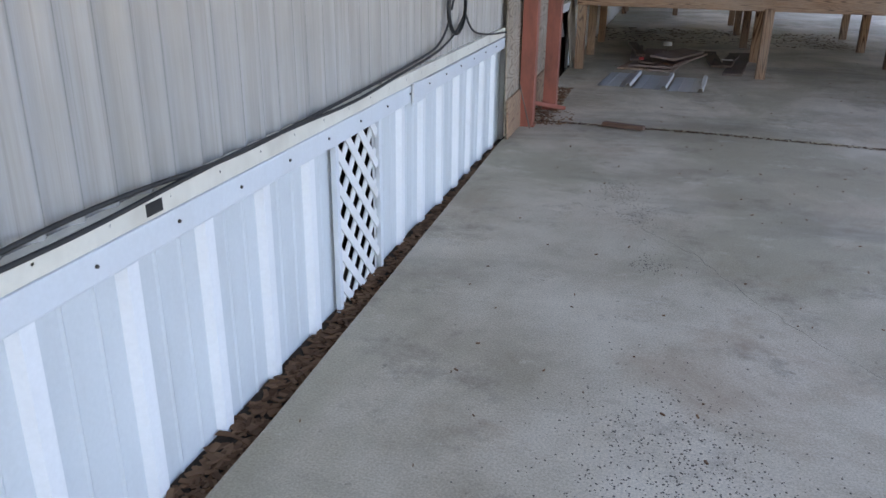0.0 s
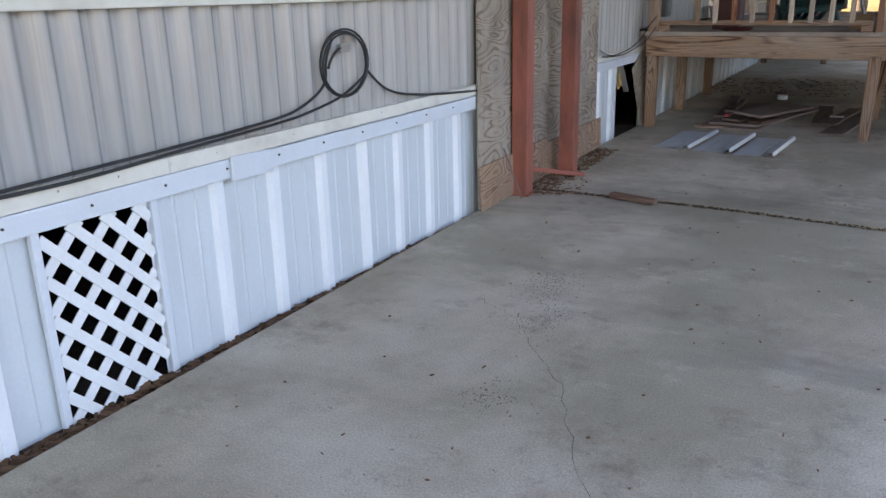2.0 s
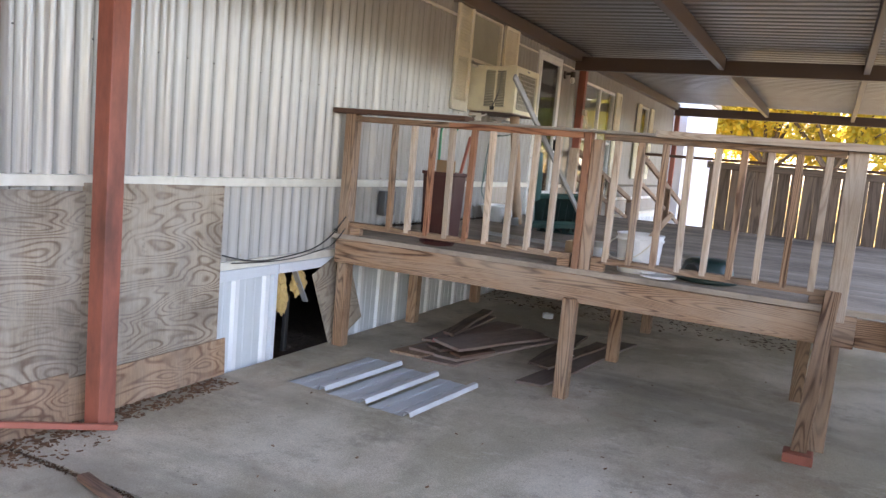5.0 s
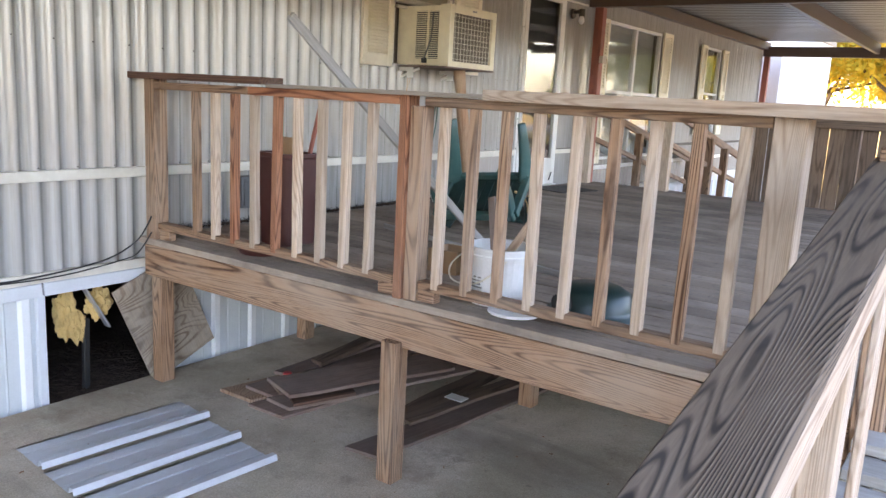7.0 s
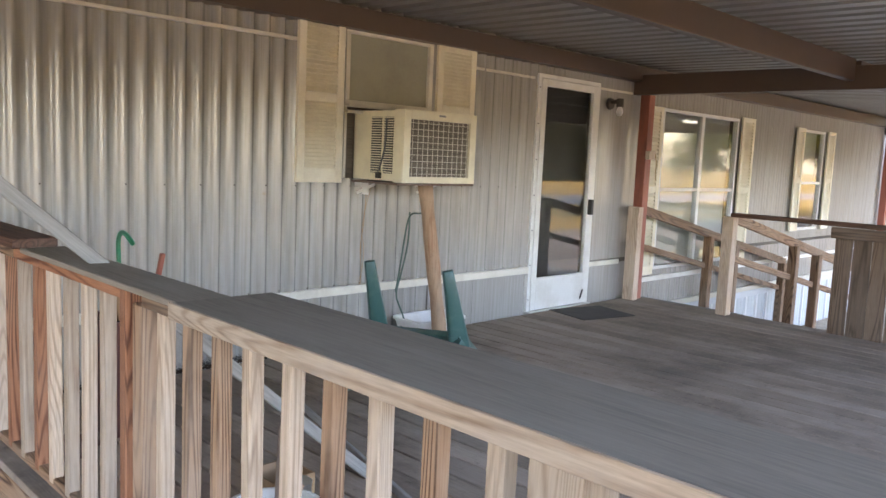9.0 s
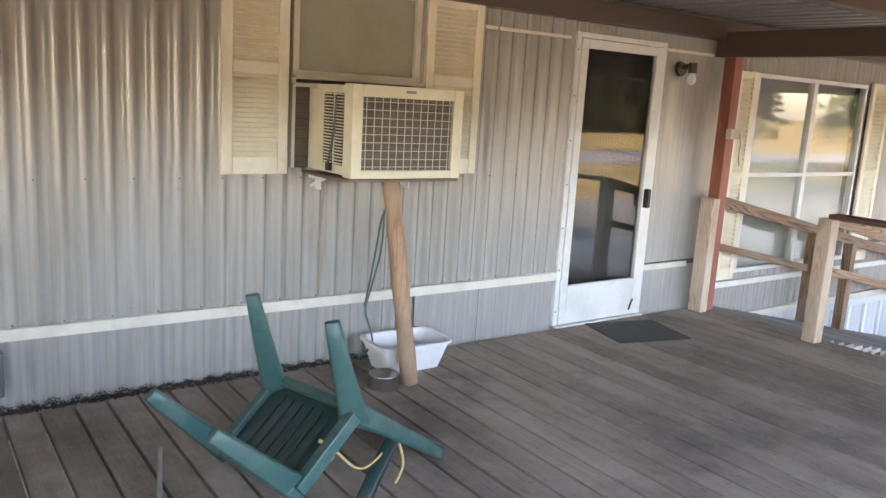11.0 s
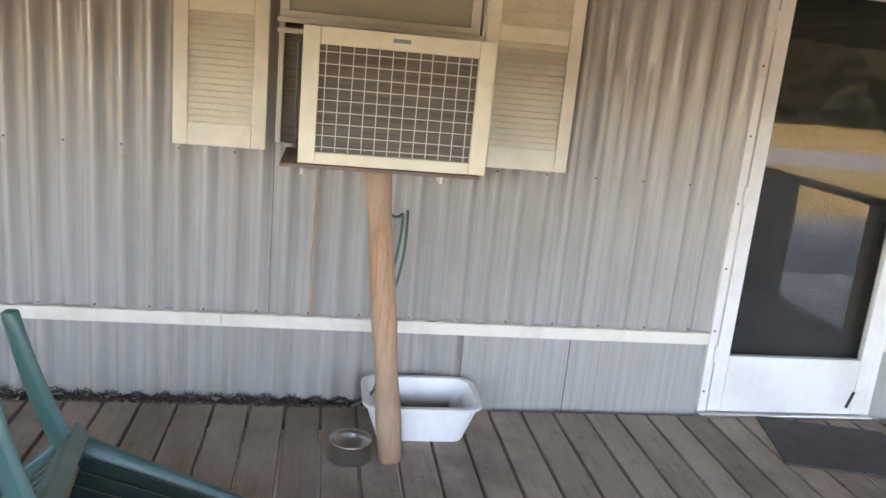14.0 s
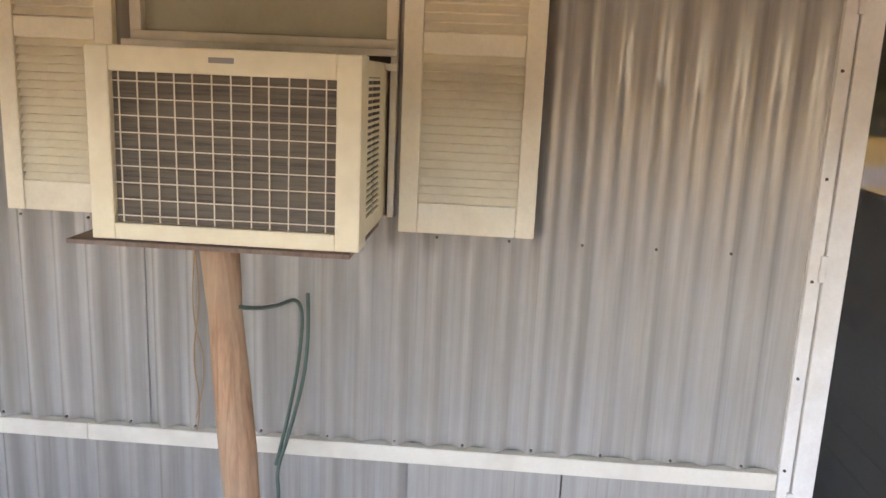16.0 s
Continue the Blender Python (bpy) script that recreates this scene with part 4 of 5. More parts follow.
for s, yy in ((-1, AY0 + 0.012), (1, AY1 - 0.012)):
    for x0, x1 in ((0.17, 0.27), (0.295, 0.385)):
        # flat black sheet that stands for the shade between the slats
        bx("louvre_recess", (x0, x1, yy - 0.003, yy + 0.003, AZ0 + 0.055, AZ1 - 0.05), "black", ac, bev=0)
        for k in range(23):
            z = AZ0 + 0.060 + k * 0.0158
            bx("louvre_slat", (x0, x1, yy - 0.009, yy + 0.009, z, z + 0.0062), "cream", ac, bev=0)
bx("badge", (AX - 0.001, AX + 0.002, 12.50, 12.56, AZ1 - 0.033, AZ1 - 0.020), "grey_print", ac, "small worn maker's badge", 0)
bx("base_board", (0.06, AX + 0.015, AY0 - 0.06, AY1 - 0.02, AZ0 - 0.014, AZ0 - 0.002), "scrap_wood", ac, bev=0.002)
for y in (AY0 + 0.0, AY1 - 0.11):
    bx("bracket", (0.10, 0.16, y, y + 0.012, AZ0 - 0.095, AZ0 - 0.015), "white_trim", ac, "bent white steel bracket", 0.003)
    bx("bracket_foot", (0.02, 0.10, y, y + 0.010, AZ0 - 0.045, AZ0 - 0.016), "white_trim", ac, bev=0.002)
    stick("bracket_arm", (0.035, y + 0.01, AZ0 - 0.09), (0.22, y + 0.01, AZ0 - 0.022), 0.018, 0.012, "white_trim", ac)
bx("plug", (0.25, 0.29, AY0 - 0.018, AY0 + 0.004, AZ0 + 0.02, AZ0 + 0.06), "black", ac, bev=0.004)
cable("cord", [(0.27, AY0 - 0.015, AZ0 + 0.05), (0.33, AY0 - 0.02, AZ0 + 0.16), (0.345, AY0 - 0.015, AZ0 + 0.28), (0.35, AY0 - 0.018, AZ1 - 0.06)], 0.006, "grey_box", ac)

prop = thing("wood_prop", "rough peeled log propping up the air conditioner", "prop", (0.51, 12.61, DECK))
bm = bmesh.new()
rr = [tube(bm, Vector((0.51, 12.605, DECK)).lerp(Vector((0.41, 12.485, 1.997)), k / 6), Vector((0.51, 12.605, DECK)).lerp(Vector((0.41, 12.485, 1.997)), (k + 1) / 6), 0.047 + 0.004 * math.sin(k * 2.3), 0.047 + 0.004 * math.sin((k + 1) * 2.3), 12, k in (0, 5)) for k in range(6)]
bmesh.ops.remove_doubles(bm, verts=bm.verts[:], dist=0.0005)
part("log", bm, "log", prop, smooth=True)

cordset = thing("bungee_cord", "doubled dark green cord hanging behind the prop", "cord", (0.10, 12.75, 1.2))
cable("strand", [(0.44, 12.54, 1.84), (0.30, 12.58, 1.79), (0.10, 12.63, 1.79), (0.08, 12.61, 1.55), (0.09, 12.56, 1.30), (0.09, 12.54, 1.22)], 0.006, "cord_green", cordset)
cable("strand", [(0.10, 12.64, 1.79), (0.10, 12.65, 1.6), (0.09, 12.58, 1.32), (0.09, 12.54, 1.20), (0.12, 12.56, 1.12), (0.2, 12.56, 1.0), (0.18, 12.46, 0.95)], 0.006, "cord_green", cordset)
hw = thing("hanging_wire", "thin rusty wire hanging on the siding", "wire", (0.03, 12.3, 1.5))
cable("strand", [(0.06, 12.27, 1.98), (0.03, 12.29, 1.75), (0.03, 12.25, 1.55), (0.03, 12.28, 1.36), (0.03, 12.26, 1.28)], 0.0025, "cardboard", hw)
cable("strand", [(0.08, 12.30, 1.98), (0.03, 12.24, 1.7), (0.03, 12.31, 1.5), (0.03, 12.26, 1.33)], 0.002, "cardboard", hw)

# ---- things on the deck ----
tub = thing("litter_tub", "white plastic tub with brown residue on the deck", "tub", (0.25, 12.76, DECK))
bm = bmesh.new()


def rounded(x0, x1, y0, y1, r, n=5):
    out = []
    for cx, cy, a0 in ((x1 - r, y1 - r, 0), (x0 + r, y1 - r, 90), (x0 + r, y0 + r, 180), (x1 - r, y0 + r, 270)):
        for k in range(n + 1):
            a = radians(a0 + 90 * k / n)
            out.append((cx + r * math.cos(a), cy + r * math.sin(a)))
    return out


def shell(bm, levels, close_last=True):
    rings = [[bm.verts.new((x, y, z)) for x, y in rounded(*rect)] for rect, z in levels]
    n = len(rings[0])
    for a, b in zip(rings, rings[1:]):
        for k in range(n):
            bm.faces.new((a[k], a[(k + 1) % n], b[(k + 1) % n], b[k]))
    bm.faces.new(rings[0])
    if close_last:
        bm.faces.new(rings[-1])


shell(bm, [((0.13, 0.36, 12.56, 12.92, 0.05), DECK + 0.001), ((0.09, 0.40, 12.51, 12.97, 0.07), DECK + 0.15), ((0.075, 0.415, 12.495, 12.985, 0.08), DECK + 0.155), ((0.075, 0.415, 12.495, 12.985, 0.08), DECK + 0.168), ((0.10, 0.39, 12.52, 12.96, 0.06), DECK + 0.168), ((0.14, 0.35, 12.57, 12.91, 0.045), DECK + 0.02)])
part("body", bm, "white_plastic", tub, smooth=False)
bm = bmesh.new()
shell(bm, [((0.135, 0.355, 12.565, 12.915, 0.045), DECK + 0.03), ((0.13, 0.36, 12.56, 12.92, 0.045), DECK + 0.05)])
part("residue", bm, "soil", tub, "brown dirt in the tub")

bowl = thing("pet_bowl", "brushed stainless steel pet bowl on the deck", "bowl", (0.49, 12.45, DECK))
bm = bmesh.new()
lathe(bm, [(0.086, 0), (0.089, 0.004), (0.080, 0.07), (0.084, 0.075), (0.078, 0.075), (0.066, 0.06), (0.05, 0.02), (0.001, 0.015)], (0.49, 12.45, DECK + 0.001))
part("body", bm, "steel", bowl, smooth=True)

matp = thing("door_mat", "thin dark brown door mat before the door", "mat", (0.36, 14.62, DECK))
bm = bmesh.new()
box(bm, -0.23, 0.23, -0.29, 0.29, 0.003, 0.012, Matrix.Translation((0.36, 14.61, DECK)) @ pose(0, 0, 0, 0, 0, -14))
part("mat_sheet", bevel(bm, 0.004), "mat", matp)


chair = thing("garden_chair", "faded green plastic garden chair tipped over on the deck", "chair", (1.1, 11.7, DECK))


def blade(name, a, b, wa, wb, t, mat="green_plastic", face=(0.6, -0.55, 0.55), label=""):
    """A tapered, rounded plastic limb from a to b, its broad side turned to face."""
    pa, pb = Vector(a), Vector(b)
    d = (pb - pa).normalized()
    v = Vector(face) - d * d.dot(Vector(face))
    v.normalize()
    u = d.cross(v)
    bm = bmesh.new()
    prev = None
    steps = 6
    for k in range(steps + 1):
        f = k / steps
        p = pa.lerp(pb, f) + v * 0.015 * math.sin(math.pi * f)
        w = 1.3 * (wa + (wb - wa) * f ** 0.7)
        ring = [bm.verts.new(p + u * su * w / 2 + v * sv * t / 2) for su, sv in ((-1, -0.6), (-0.75, 1), (0.75, 1), (1, -0.6), (0.6, -1), (-0.6, -1))]
        if prev:
            for j in range(6):
                bm.faces.new((prev[j], prev[(j + 1) % 6], ring[(j + 1) % 6], ring[j]))
        else:
            bm.faces.new(ring[::-1])
        prev = ring
    bm.faces.new(prev)
    ends = [e for e in bm.edges if e.calc_length() > 0]
    bmesh.ops.bevel(bm, geom=ends, offset=0.003, segments=1, affect='EDGES')
    return part(name, bm, mat, chair, label, smooth=True)


# the seat: a sunken panel with slats between raised borders
S0, SU, SV = Vector((1.05, 11.60, 1.225)), Vector((0.475, 0.06, 0.045)), Vector((0.055, -0.235, -0.20))
SN = SU.cross(SV).normalized()
if SN.z < 0:
    SN = -SN


def seat_box(name, u0, u1, v0, v1, h0, h1, mat, bev=0.004):
    bm = bmesh.new()
    box(bm, u0, u1, v0, v1, h0, h1)
    for v in bm.verts:
        c = v.co.copy()
        v.co = S0 + SU * c.x + SV * c.y + SN * c.z
    return part(name, bevel(bm, bev), mat, chair)


# darker green on the sunken and lower parts: shade put into the colour
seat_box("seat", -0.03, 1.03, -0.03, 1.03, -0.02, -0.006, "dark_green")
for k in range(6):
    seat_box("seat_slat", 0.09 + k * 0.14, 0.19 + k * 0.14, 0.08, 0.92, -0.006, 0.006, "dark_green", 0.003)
seat_box("seat_border", -0.10, 1.10, -0.14, -0.02, -0.03, 0.028, "green_plastic", 0.008)
seat_box("seat_border", -0.10, 1.10, 1.02, 1.14, -0.03, 0.028, "green_plastic", 0.008)
seat_box("seat_border", -0.13, -0.03, -0.02, 1.02, -0.03, 0.02, "green_plastic", 0.006)
seat_box("seat_border", 1.03, 1.13, -0.02, 1.02, -0.03, 0.02, "green_plastic", 0.006)
blade("leg", (1.04, 11.60, 1.18), (1.084, 11.465, 1.636), 0.10, 0.045, 0.030)
blade("leg", (1.545, 11.69, 1.23), (1.544, 11.579, 1.638), 0.10, 0.045, 0.030)
blade("leg", (1.10, 11.38, 1.0), (1.176, 11.05, 1.329), 0.085, 0.045, 0.030)
blade("leg", (1.60, 11.44, 1.06), (1.69, 11.10, 1.37), 0.085, 0.045, 0.030)
blade("back_upright", (1.55, 11.70, 1.27), (1.335, 12.24, 0.90), 0.075, 0.04, 0.03)
blade("back_upright", (1.04, 11.62, 1.20), (0.90, 12.16, 0.90), 0.075, 0.04, 0.03)
for k in range(5):
    f = (k + 0.8) / 5.6
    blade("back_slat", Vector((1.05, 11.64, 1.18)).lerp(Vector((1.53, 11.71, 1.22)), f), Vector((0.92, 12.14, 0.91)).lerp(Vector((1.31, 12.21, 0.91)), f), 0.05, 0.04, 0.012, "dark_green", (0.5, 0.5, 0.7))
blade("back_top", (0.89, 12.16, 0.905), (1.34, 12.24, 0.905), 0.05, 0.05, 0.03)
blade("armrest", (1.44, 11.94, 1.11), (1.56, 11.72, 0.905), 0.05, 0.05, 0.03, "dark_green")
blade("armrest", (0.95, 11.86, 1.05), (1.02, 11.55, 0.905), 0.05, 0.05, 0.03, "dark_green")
tie = thing("rope_tie", "frayed yellow rope tied to the chair arm", "rope", (1.2, 12.0, 1.0))
cable("strand", [(1.56, 11.56, 1.20), (1.61, 11.60, 1.15), (1.57, 11.70, 1.05), (1.50, 11.82, 1.04), (1.46, 11.91, 1.09), (1.43, 11.94, 1.13)], 0.0055, "rope", tie)
cable("strand", [(1.45, 11.93, 1.10), (1.47, 11.97, 1.0), (1.46, 11.95, 0.91), (1.46, 11.93, 0.895)], 0.006, "rope", tie)
cable("strand", [(1.55, 11.54, 1.20), (1.60, 11.60, 1.17), (1.60, 11.56, 1.14)], 0.008, "rope", tie)

bucket = thing("bucket", "white plastic bucket with blue print holding scrap sticks", "bucket", (2.335, 10.09, DECK))
bm = bmesh.new()
lathe(bm, [(0.130, 0), (0.133, 0.004), (0.148, 0.21), (0.158, 0.213), (0.158, 0.225), (0.152, 0.229), (0.152, 0.244), (0.157, 0.248), (0.157, 0.258), (0.146, 0.258), (0.126, 0.02), (0.001, 0.018)], (2.335, 10.09, DECK + 0.001), 32)
part("body", bm, "white_plastic", bucket, smooth=False)
for k, (z, h, w) in enumerate(((0.150, 0.02, 0.09), (0.125, 0.007, 0.08), (0.110, 0.007, 0.085), (0.095, 0.007, 0.07), (0.080, 0.007, 0.08))):
    bm = bmesh.new()
    for j in range(6):
        a0, a1 = radians(-118 + j * w * 60), radians(-118 + (j + 1) * w * 60)
        r = 0.1345 + z * 0.0517 + 0.0005
        q = [bm.verts.new((2.335 + (r + dz) * math.cos(a), 10.09 + (r + dz) * math.sin(a), DECK + z + dz * 19)) for a, dz in ((a0, 0), (a1, 0), (a1, h / 19), (a0, h / 19))]
        bm.faces.new(q)
    part("print_bar", bm, "blue_print" if k == 0 else "grey_print", bucket)
bm = bmesh.new()
lathe(bm, [(0.12, 0.14), (0.135, 0.17), (0.07, 0.22), (0.01, 0.24)], (2.335, 10.09, DECK), 14)
part("contents", bm, "scrap_wood", bucket, "dark scraps")
stick("scrap", (2.30, 10.08, DECK + 0.1), (2.53, 10.04, DECK + 0.42), 0.035, 0.02, "pale_lumber", bucket)
stick("scrap", (2.30, 10.13, DECK + 0.1), (2.20, 10.21, DECK + 0.45), 0.04, 0.02, "scrap_wood", bucket)
cable("handle", [(2.18, 10.09, DECK + 0.22), (2.12, 10.02, DECK + 0.17), (2.16, 9.94, DECK + 0.10), (2.28, 9.91, DECK + 0.09), (2.38, 9.92, DECK + 0.13), (2.44, 9.98, DECK + 0.22)], 0.004, "wire", bucket)
lid = thing("plastic_dish", "white round plastic dish lying on the deck", "dish", (2.42, 10.0, DECK))
bm = bmesh.new()
lathe(bm, [(0.112, 0), (0.116, 0.004), (0.116, 0.014), (0.106, 0.014), (0.103, 0.009), (0.001, 0.009)], (2.50, 9.965, DECK + 0.002), 30)
part("disc", bm, "white_plastic", lid)
pot = thing("plastic_pot", "dark green dome shaped plastic pot with opening", "pot", (2.78, 10.12, DECK))
bm = bmesh.new()
lathe(bm, [(0.19, 0.0), (0.20, 0.01), (0.20, 0.03), (0.17, 0.035), (0.165, 0.06), (0.15, 0.12), (0.11, 0.145), (0.001, 0.15)], (2.78, 10.14, DECK + 0.001), 28)
part("dome", bm, "dark_green", pot, smooth=True)
# solid black plug, its colour standing for the dark hollow of the pot
bm = bmesh.new()
tube(bm, (2.70, 9.975, DECK + 0.07), (2.73, 10.04, DECK + 0.08), 0.05, 0.05, 16)
part("opening", bm, "black", pot)
can = thing("paint_can", "small tin can with white label on the deck", "can", (2.02, 10.35, DECK))
bm = bmesh.new()
lathe(bm, [(0.05, 0), (0.05, 0.13), (0.053, 0.132), (0.053, 0.138), (0.001, 0.138)], (1.98, 10.42, DECK + 0.001), 20)
part("body", bm, "steel", can)
bm = bmesh.new()
lathe(bm, [(0.0515, 0.03), (0.0515, 0.10)], (1.98, 10.42, DECK + 0.001), 20)
part("label_band", bm, "white_plastic", can)
carton = thing("carton", "small open brown cardboard box on the deck", "box", (1.83, 10.45, DECK))
for d in ((1.74, 1.92, 10.36, 10.366, 0, .12), (1.74, 1.92, 10.534, 10.54, 0, .12), (1.74, 1.746, 10.366, 10.534, 0, .12), (1.914, 1.92, 10.366, 10.534, 0, .12), (1.746, 1.914, 10.366, 10.534, 0.001, .006)):
    bx("side", (d[0], d[1], d[2], d[3], DECK + 0.001 + d[4], DECK + d[5]), "cardboard", carton, bev=0)

binb = thing("storage_bin", "tall maroon plastic bin with tools on the deck", "bin", (0.72, 10.35, DECK))
bm = bmesh.new()
shell(bm, [((0.60, 0.84, 10.22, 10.46, 0.04), DECK + 0.001), ((0.585, 0.855, 10.205, 10.475, 0.045), DECK + 0.50), ((0.575, 0.865, 10.195, 10.485, 0.045), DECK + 0.51), ((0.575, 0.865, 10.195, 10.485, 0.045), DECK + 0.53), ((0.60, 0.84, 10.22, 10.46, 0.04), DECK + 0.53), ((0.61, 0.83, 10.23, 10.45, 0.04), DECK + 0.2)])
part("body", bm, "maroon", binb)
cable("hose_loop", [(0.66, 10.34, DECK + 0.4), (0.655, 10.34, DECK + 0.75), (0.66, 10.33, DECK + 0.88), (0.73, 10.33, DECK + 0.92), (0.80, 10.34, DECK + 0.86)], 0.011, "green_hose", binb, "bright green hose loop")
stick("tool_shaft", (0.78, 10.36, DECK + 0.2), (0.86, 10.45, DECK + 0.82), 0.022, 0.022, "red_steel", binb)
bx("cardboard_flap", (0.66, 0.82, 10.30, 10.305, DECK + 0.45, DECK + 0.62), "cardboard", binb, bev=0)
dish = thing("plant_saucer", "dark red plastic saucer beside the bin", "saucer", (0.90, 10.0, DECK))
bm = bmesh.new()
lathe(bm, [(0.12, 0), (0.14, 0.025), (0.135, 0.028), (0.11, 0.006), (0.001, 0.005)], (0.86, 10.02, DECK + 0.001), 24)
part("disc", bm, "maroon", dish)
plank = thing("leaning_plank", "pale thin plank leaning over the deck railing", "plank", (1.86, 10.86, DECK))
stick("board", (1.86, 10.86, DECK + 0.004), (1.53, 9.56, 2.085), 0.018, 0.045, "grey_board", plank)
plank2 = thing("leaning_plank", "grey thin stick lying across the deck", "plank", (1.2, 11.0, DECK))
stick("board", (0.75, 11.2, DECK + 0.015), (2.35, 10.75, DECK + 0.015), 0.035, 0.02, "ramp_wood", plank2)
mbox = thing("meter_box", "small dark grey plastic box on the siding", "box", (0.05, 10.6, 1.0))
bx("case", (0.026, 0.10, 10.52, 10.70, 0.99, 1.20), "grey_box", mbox, bev=0.012)
bx("cover", (0.10, 0.108, 10.54, 10.68, 1.01, 1.18), "grey_box", mbox, bev=0.003)

# ---- things on the slab ----
sheet = thing("roof_panel", "loose ribbed grey metal panel lying on the slab", "metal panel", (0.97, 9.2, 0))
P00, P10, P11, P01 = Vector((0.451, 8.842, 0)), Vector((1.424, 8.724, 0)), Vector((1.489, 9.585, 0)), Vector((0.516, 9.70, 0))
for k in range(3):
    bm = bmesh.new()
    u0, u1 = k / 3, (k + 1) / 3
    prof = [(0.0, 0.0), (0.05, 0.0), (0.28, 0.004), (0.31, 0.008), (0.34, 0.004), (0.60, 0.004), (0.63, 0.008), (0.66, 0.004), (0.84, 0.006), (0.88, 0.040), (0.97, 0.040), (1.0, 0.012)]
    rows = []
    for s in (0, 1):
        row = []
        for p, h in prof:
            u = u0 + (u1 - u0) * p
            base = (P00.lerp(P10, u) if s == 0 else P01.lerp(P11, u))
            row.append(bm.verts.new((base.x, base.y + (0.02 * (1 - k) if s else 0), 0.012 + h)))
        rows.append(row)
    for j in range(len(prof) - 1):
        bm.faces.new((rows[0][j], rows[0][j + 1], rows[1][j + 1], rows[1][j]))
    part("rib_section", bm, "sheet_metal", sheet)

def loose_board(a, b, w, label, mat="scrap_wood", t=0.02, tilt=0.0):
    """A sawn or broken board between two end points, lying in the pile."""
    mid = (Vector(a) + Vector(b)) / 2
    e = thing("loose_board", label, "board", (mid.x, mid.y, min(a[2], b[2])), group="boards piled under the deck")
    d = (Vector(b) - Vector(a))
    ln = d.length
    bm = bmesh.new()
    box(bm, -w / 2, w / 2, -t / 2, t / 2, 0, ln)
    bmesh.ops.subdivide_edges(bm, edges=[q for q in bm.edges if abs((q.verts[0].co - q.verts[1].co).z) > ln / 2], cuts=5)
    for v in bm.verts:
        ends = v.co.z < 0.001 or v.co.z > ln - 0.001
        v.co.x += 0.006 * math.sin(v.co.z * 9 + w * 50)
        v.co.y += 0.004 * math.sin(v.co.z * 4 + w * 30)
        if ends:
            v.co.z += v.co.x * 0.25 * math.sin(w * 77 + ln * 13)
    bevel(bm, 0.0025, 1)
    ob = part("plank", bm, mat, None)
    z = d.normalized()
    x = z.cross(Vector((0, 0, 1))).normalized()
    ob.matrix_basis = Matrix.Translation(a) @ Matrix((x, z.cross(x), z)).transposed().to_4x4() @ pose(0, 0, 0, 0, 0, tilt)
    mb = ob.matrix_basis.copy()
    under(ob, e)
    ob.matrix_basis = mb
    return e


BROWN = "brown weathered board piled under the deck"
loose_board((0.70, 9.97, 0.024), (1.00, 11.45, 0.024), 0.26, BROWN, "ply_orange", 0.022)
loose_board((0.99, 9.93, 0.024), (1.30, 11.35, 0.024), 0.27, BROWN)
loose_board((0.80, 10.06, 0.048), (0.93, 11.55, 0.048), 0.24, BROWN)
loose_board((1.02, 10.00, 0.048), (1.42, 11.25, 0.048), 0.20, "grey brown board with split end in the pile")
loose_board((0.86, 10.12, 0.071), (1.28, 11.30, 0.071), 0.19, BROWN)
loose_board((1.08, 10.04, 0.074), (1.22, 10.40, 0.074), 0.15, "short reddish board offcut on the pile", "brown_board")
loose_board((0.74, 10.30, 0.072), (0.70, 11.60, 0.072), 0.13, BROWN)
loose_board((1.02, 10.00, 0.150), (1.36, 11.10, 0.103), 0.25, "broad pinkish brown board lying on the pile", "scrap_wood", 0.022, 6.0)
loose_board((0.78, 10.55, 0.092), (0.62, 11.75, 0.092), 0.10, "narrow dark stick lying on the pile", "fence_wood", 0.03)
loose_board((1.73, 9.89, 0.022), (1.97, 11.75, 0.022), 0.19, "dark weathered board lying on the slab under deck", "scrap_wood")
loose_board((1.60, 10.42, 0.024), (1.56, 11.70, 0.024), 0.15, "dark weathered board lying on the slab under deck", "fence_wood")
loose_board((1.68, 10.30, 0.048), (1.84, 11.45, 0.048), 0.12, "dark weathered board lying on the slab under deck", "fence_wood")
t = thing("bottle_top", "small red plastic bottle top on the boards", "bottle top", (0.93, 10.45, 0.085))
bm = bmesh.new()
lathe(bm, [(0.026, 0), (0.028, 0.004), (0.026, 0.022), (0.022, 0.026), (0.001, 0.026)], (0.80, 10.28, 0.083), 16)
part("top_shell", bm, "red_plastic", t)
t = thing("wall_plate", "white switch plate lying on the boards", "plate", (1.72, 10.74, 0.06))
bx("plate", (1.66, 1.78, 10.70, 10.78, 0.0605, 0.0665), "white_plastic", t, bev=0.002)
t = thing("wood_scrap", "short reddish wood scrap lying at the slab joint", "wood scrap", (0.83, 7.08, 0.01))
stick("piece", (0.68, 7.10, 0.026), (0.98, 7.02, 0.026), 0.03, 0.055, "brown_board", t)
t = thing("roll_of_tape", "small white roll lying under the deck", "roll", (1.1, 12.2, 0.01))
bm = bmesh.new()
lathe(bm, [(0.05, 0), (0.055, 0.004), (0.055, 0.05), (0.03, 0.05), (0.03, 0.01)], (1.05, 12.3, 0.009), 20)
part("body", bm, "white_plastic", t)

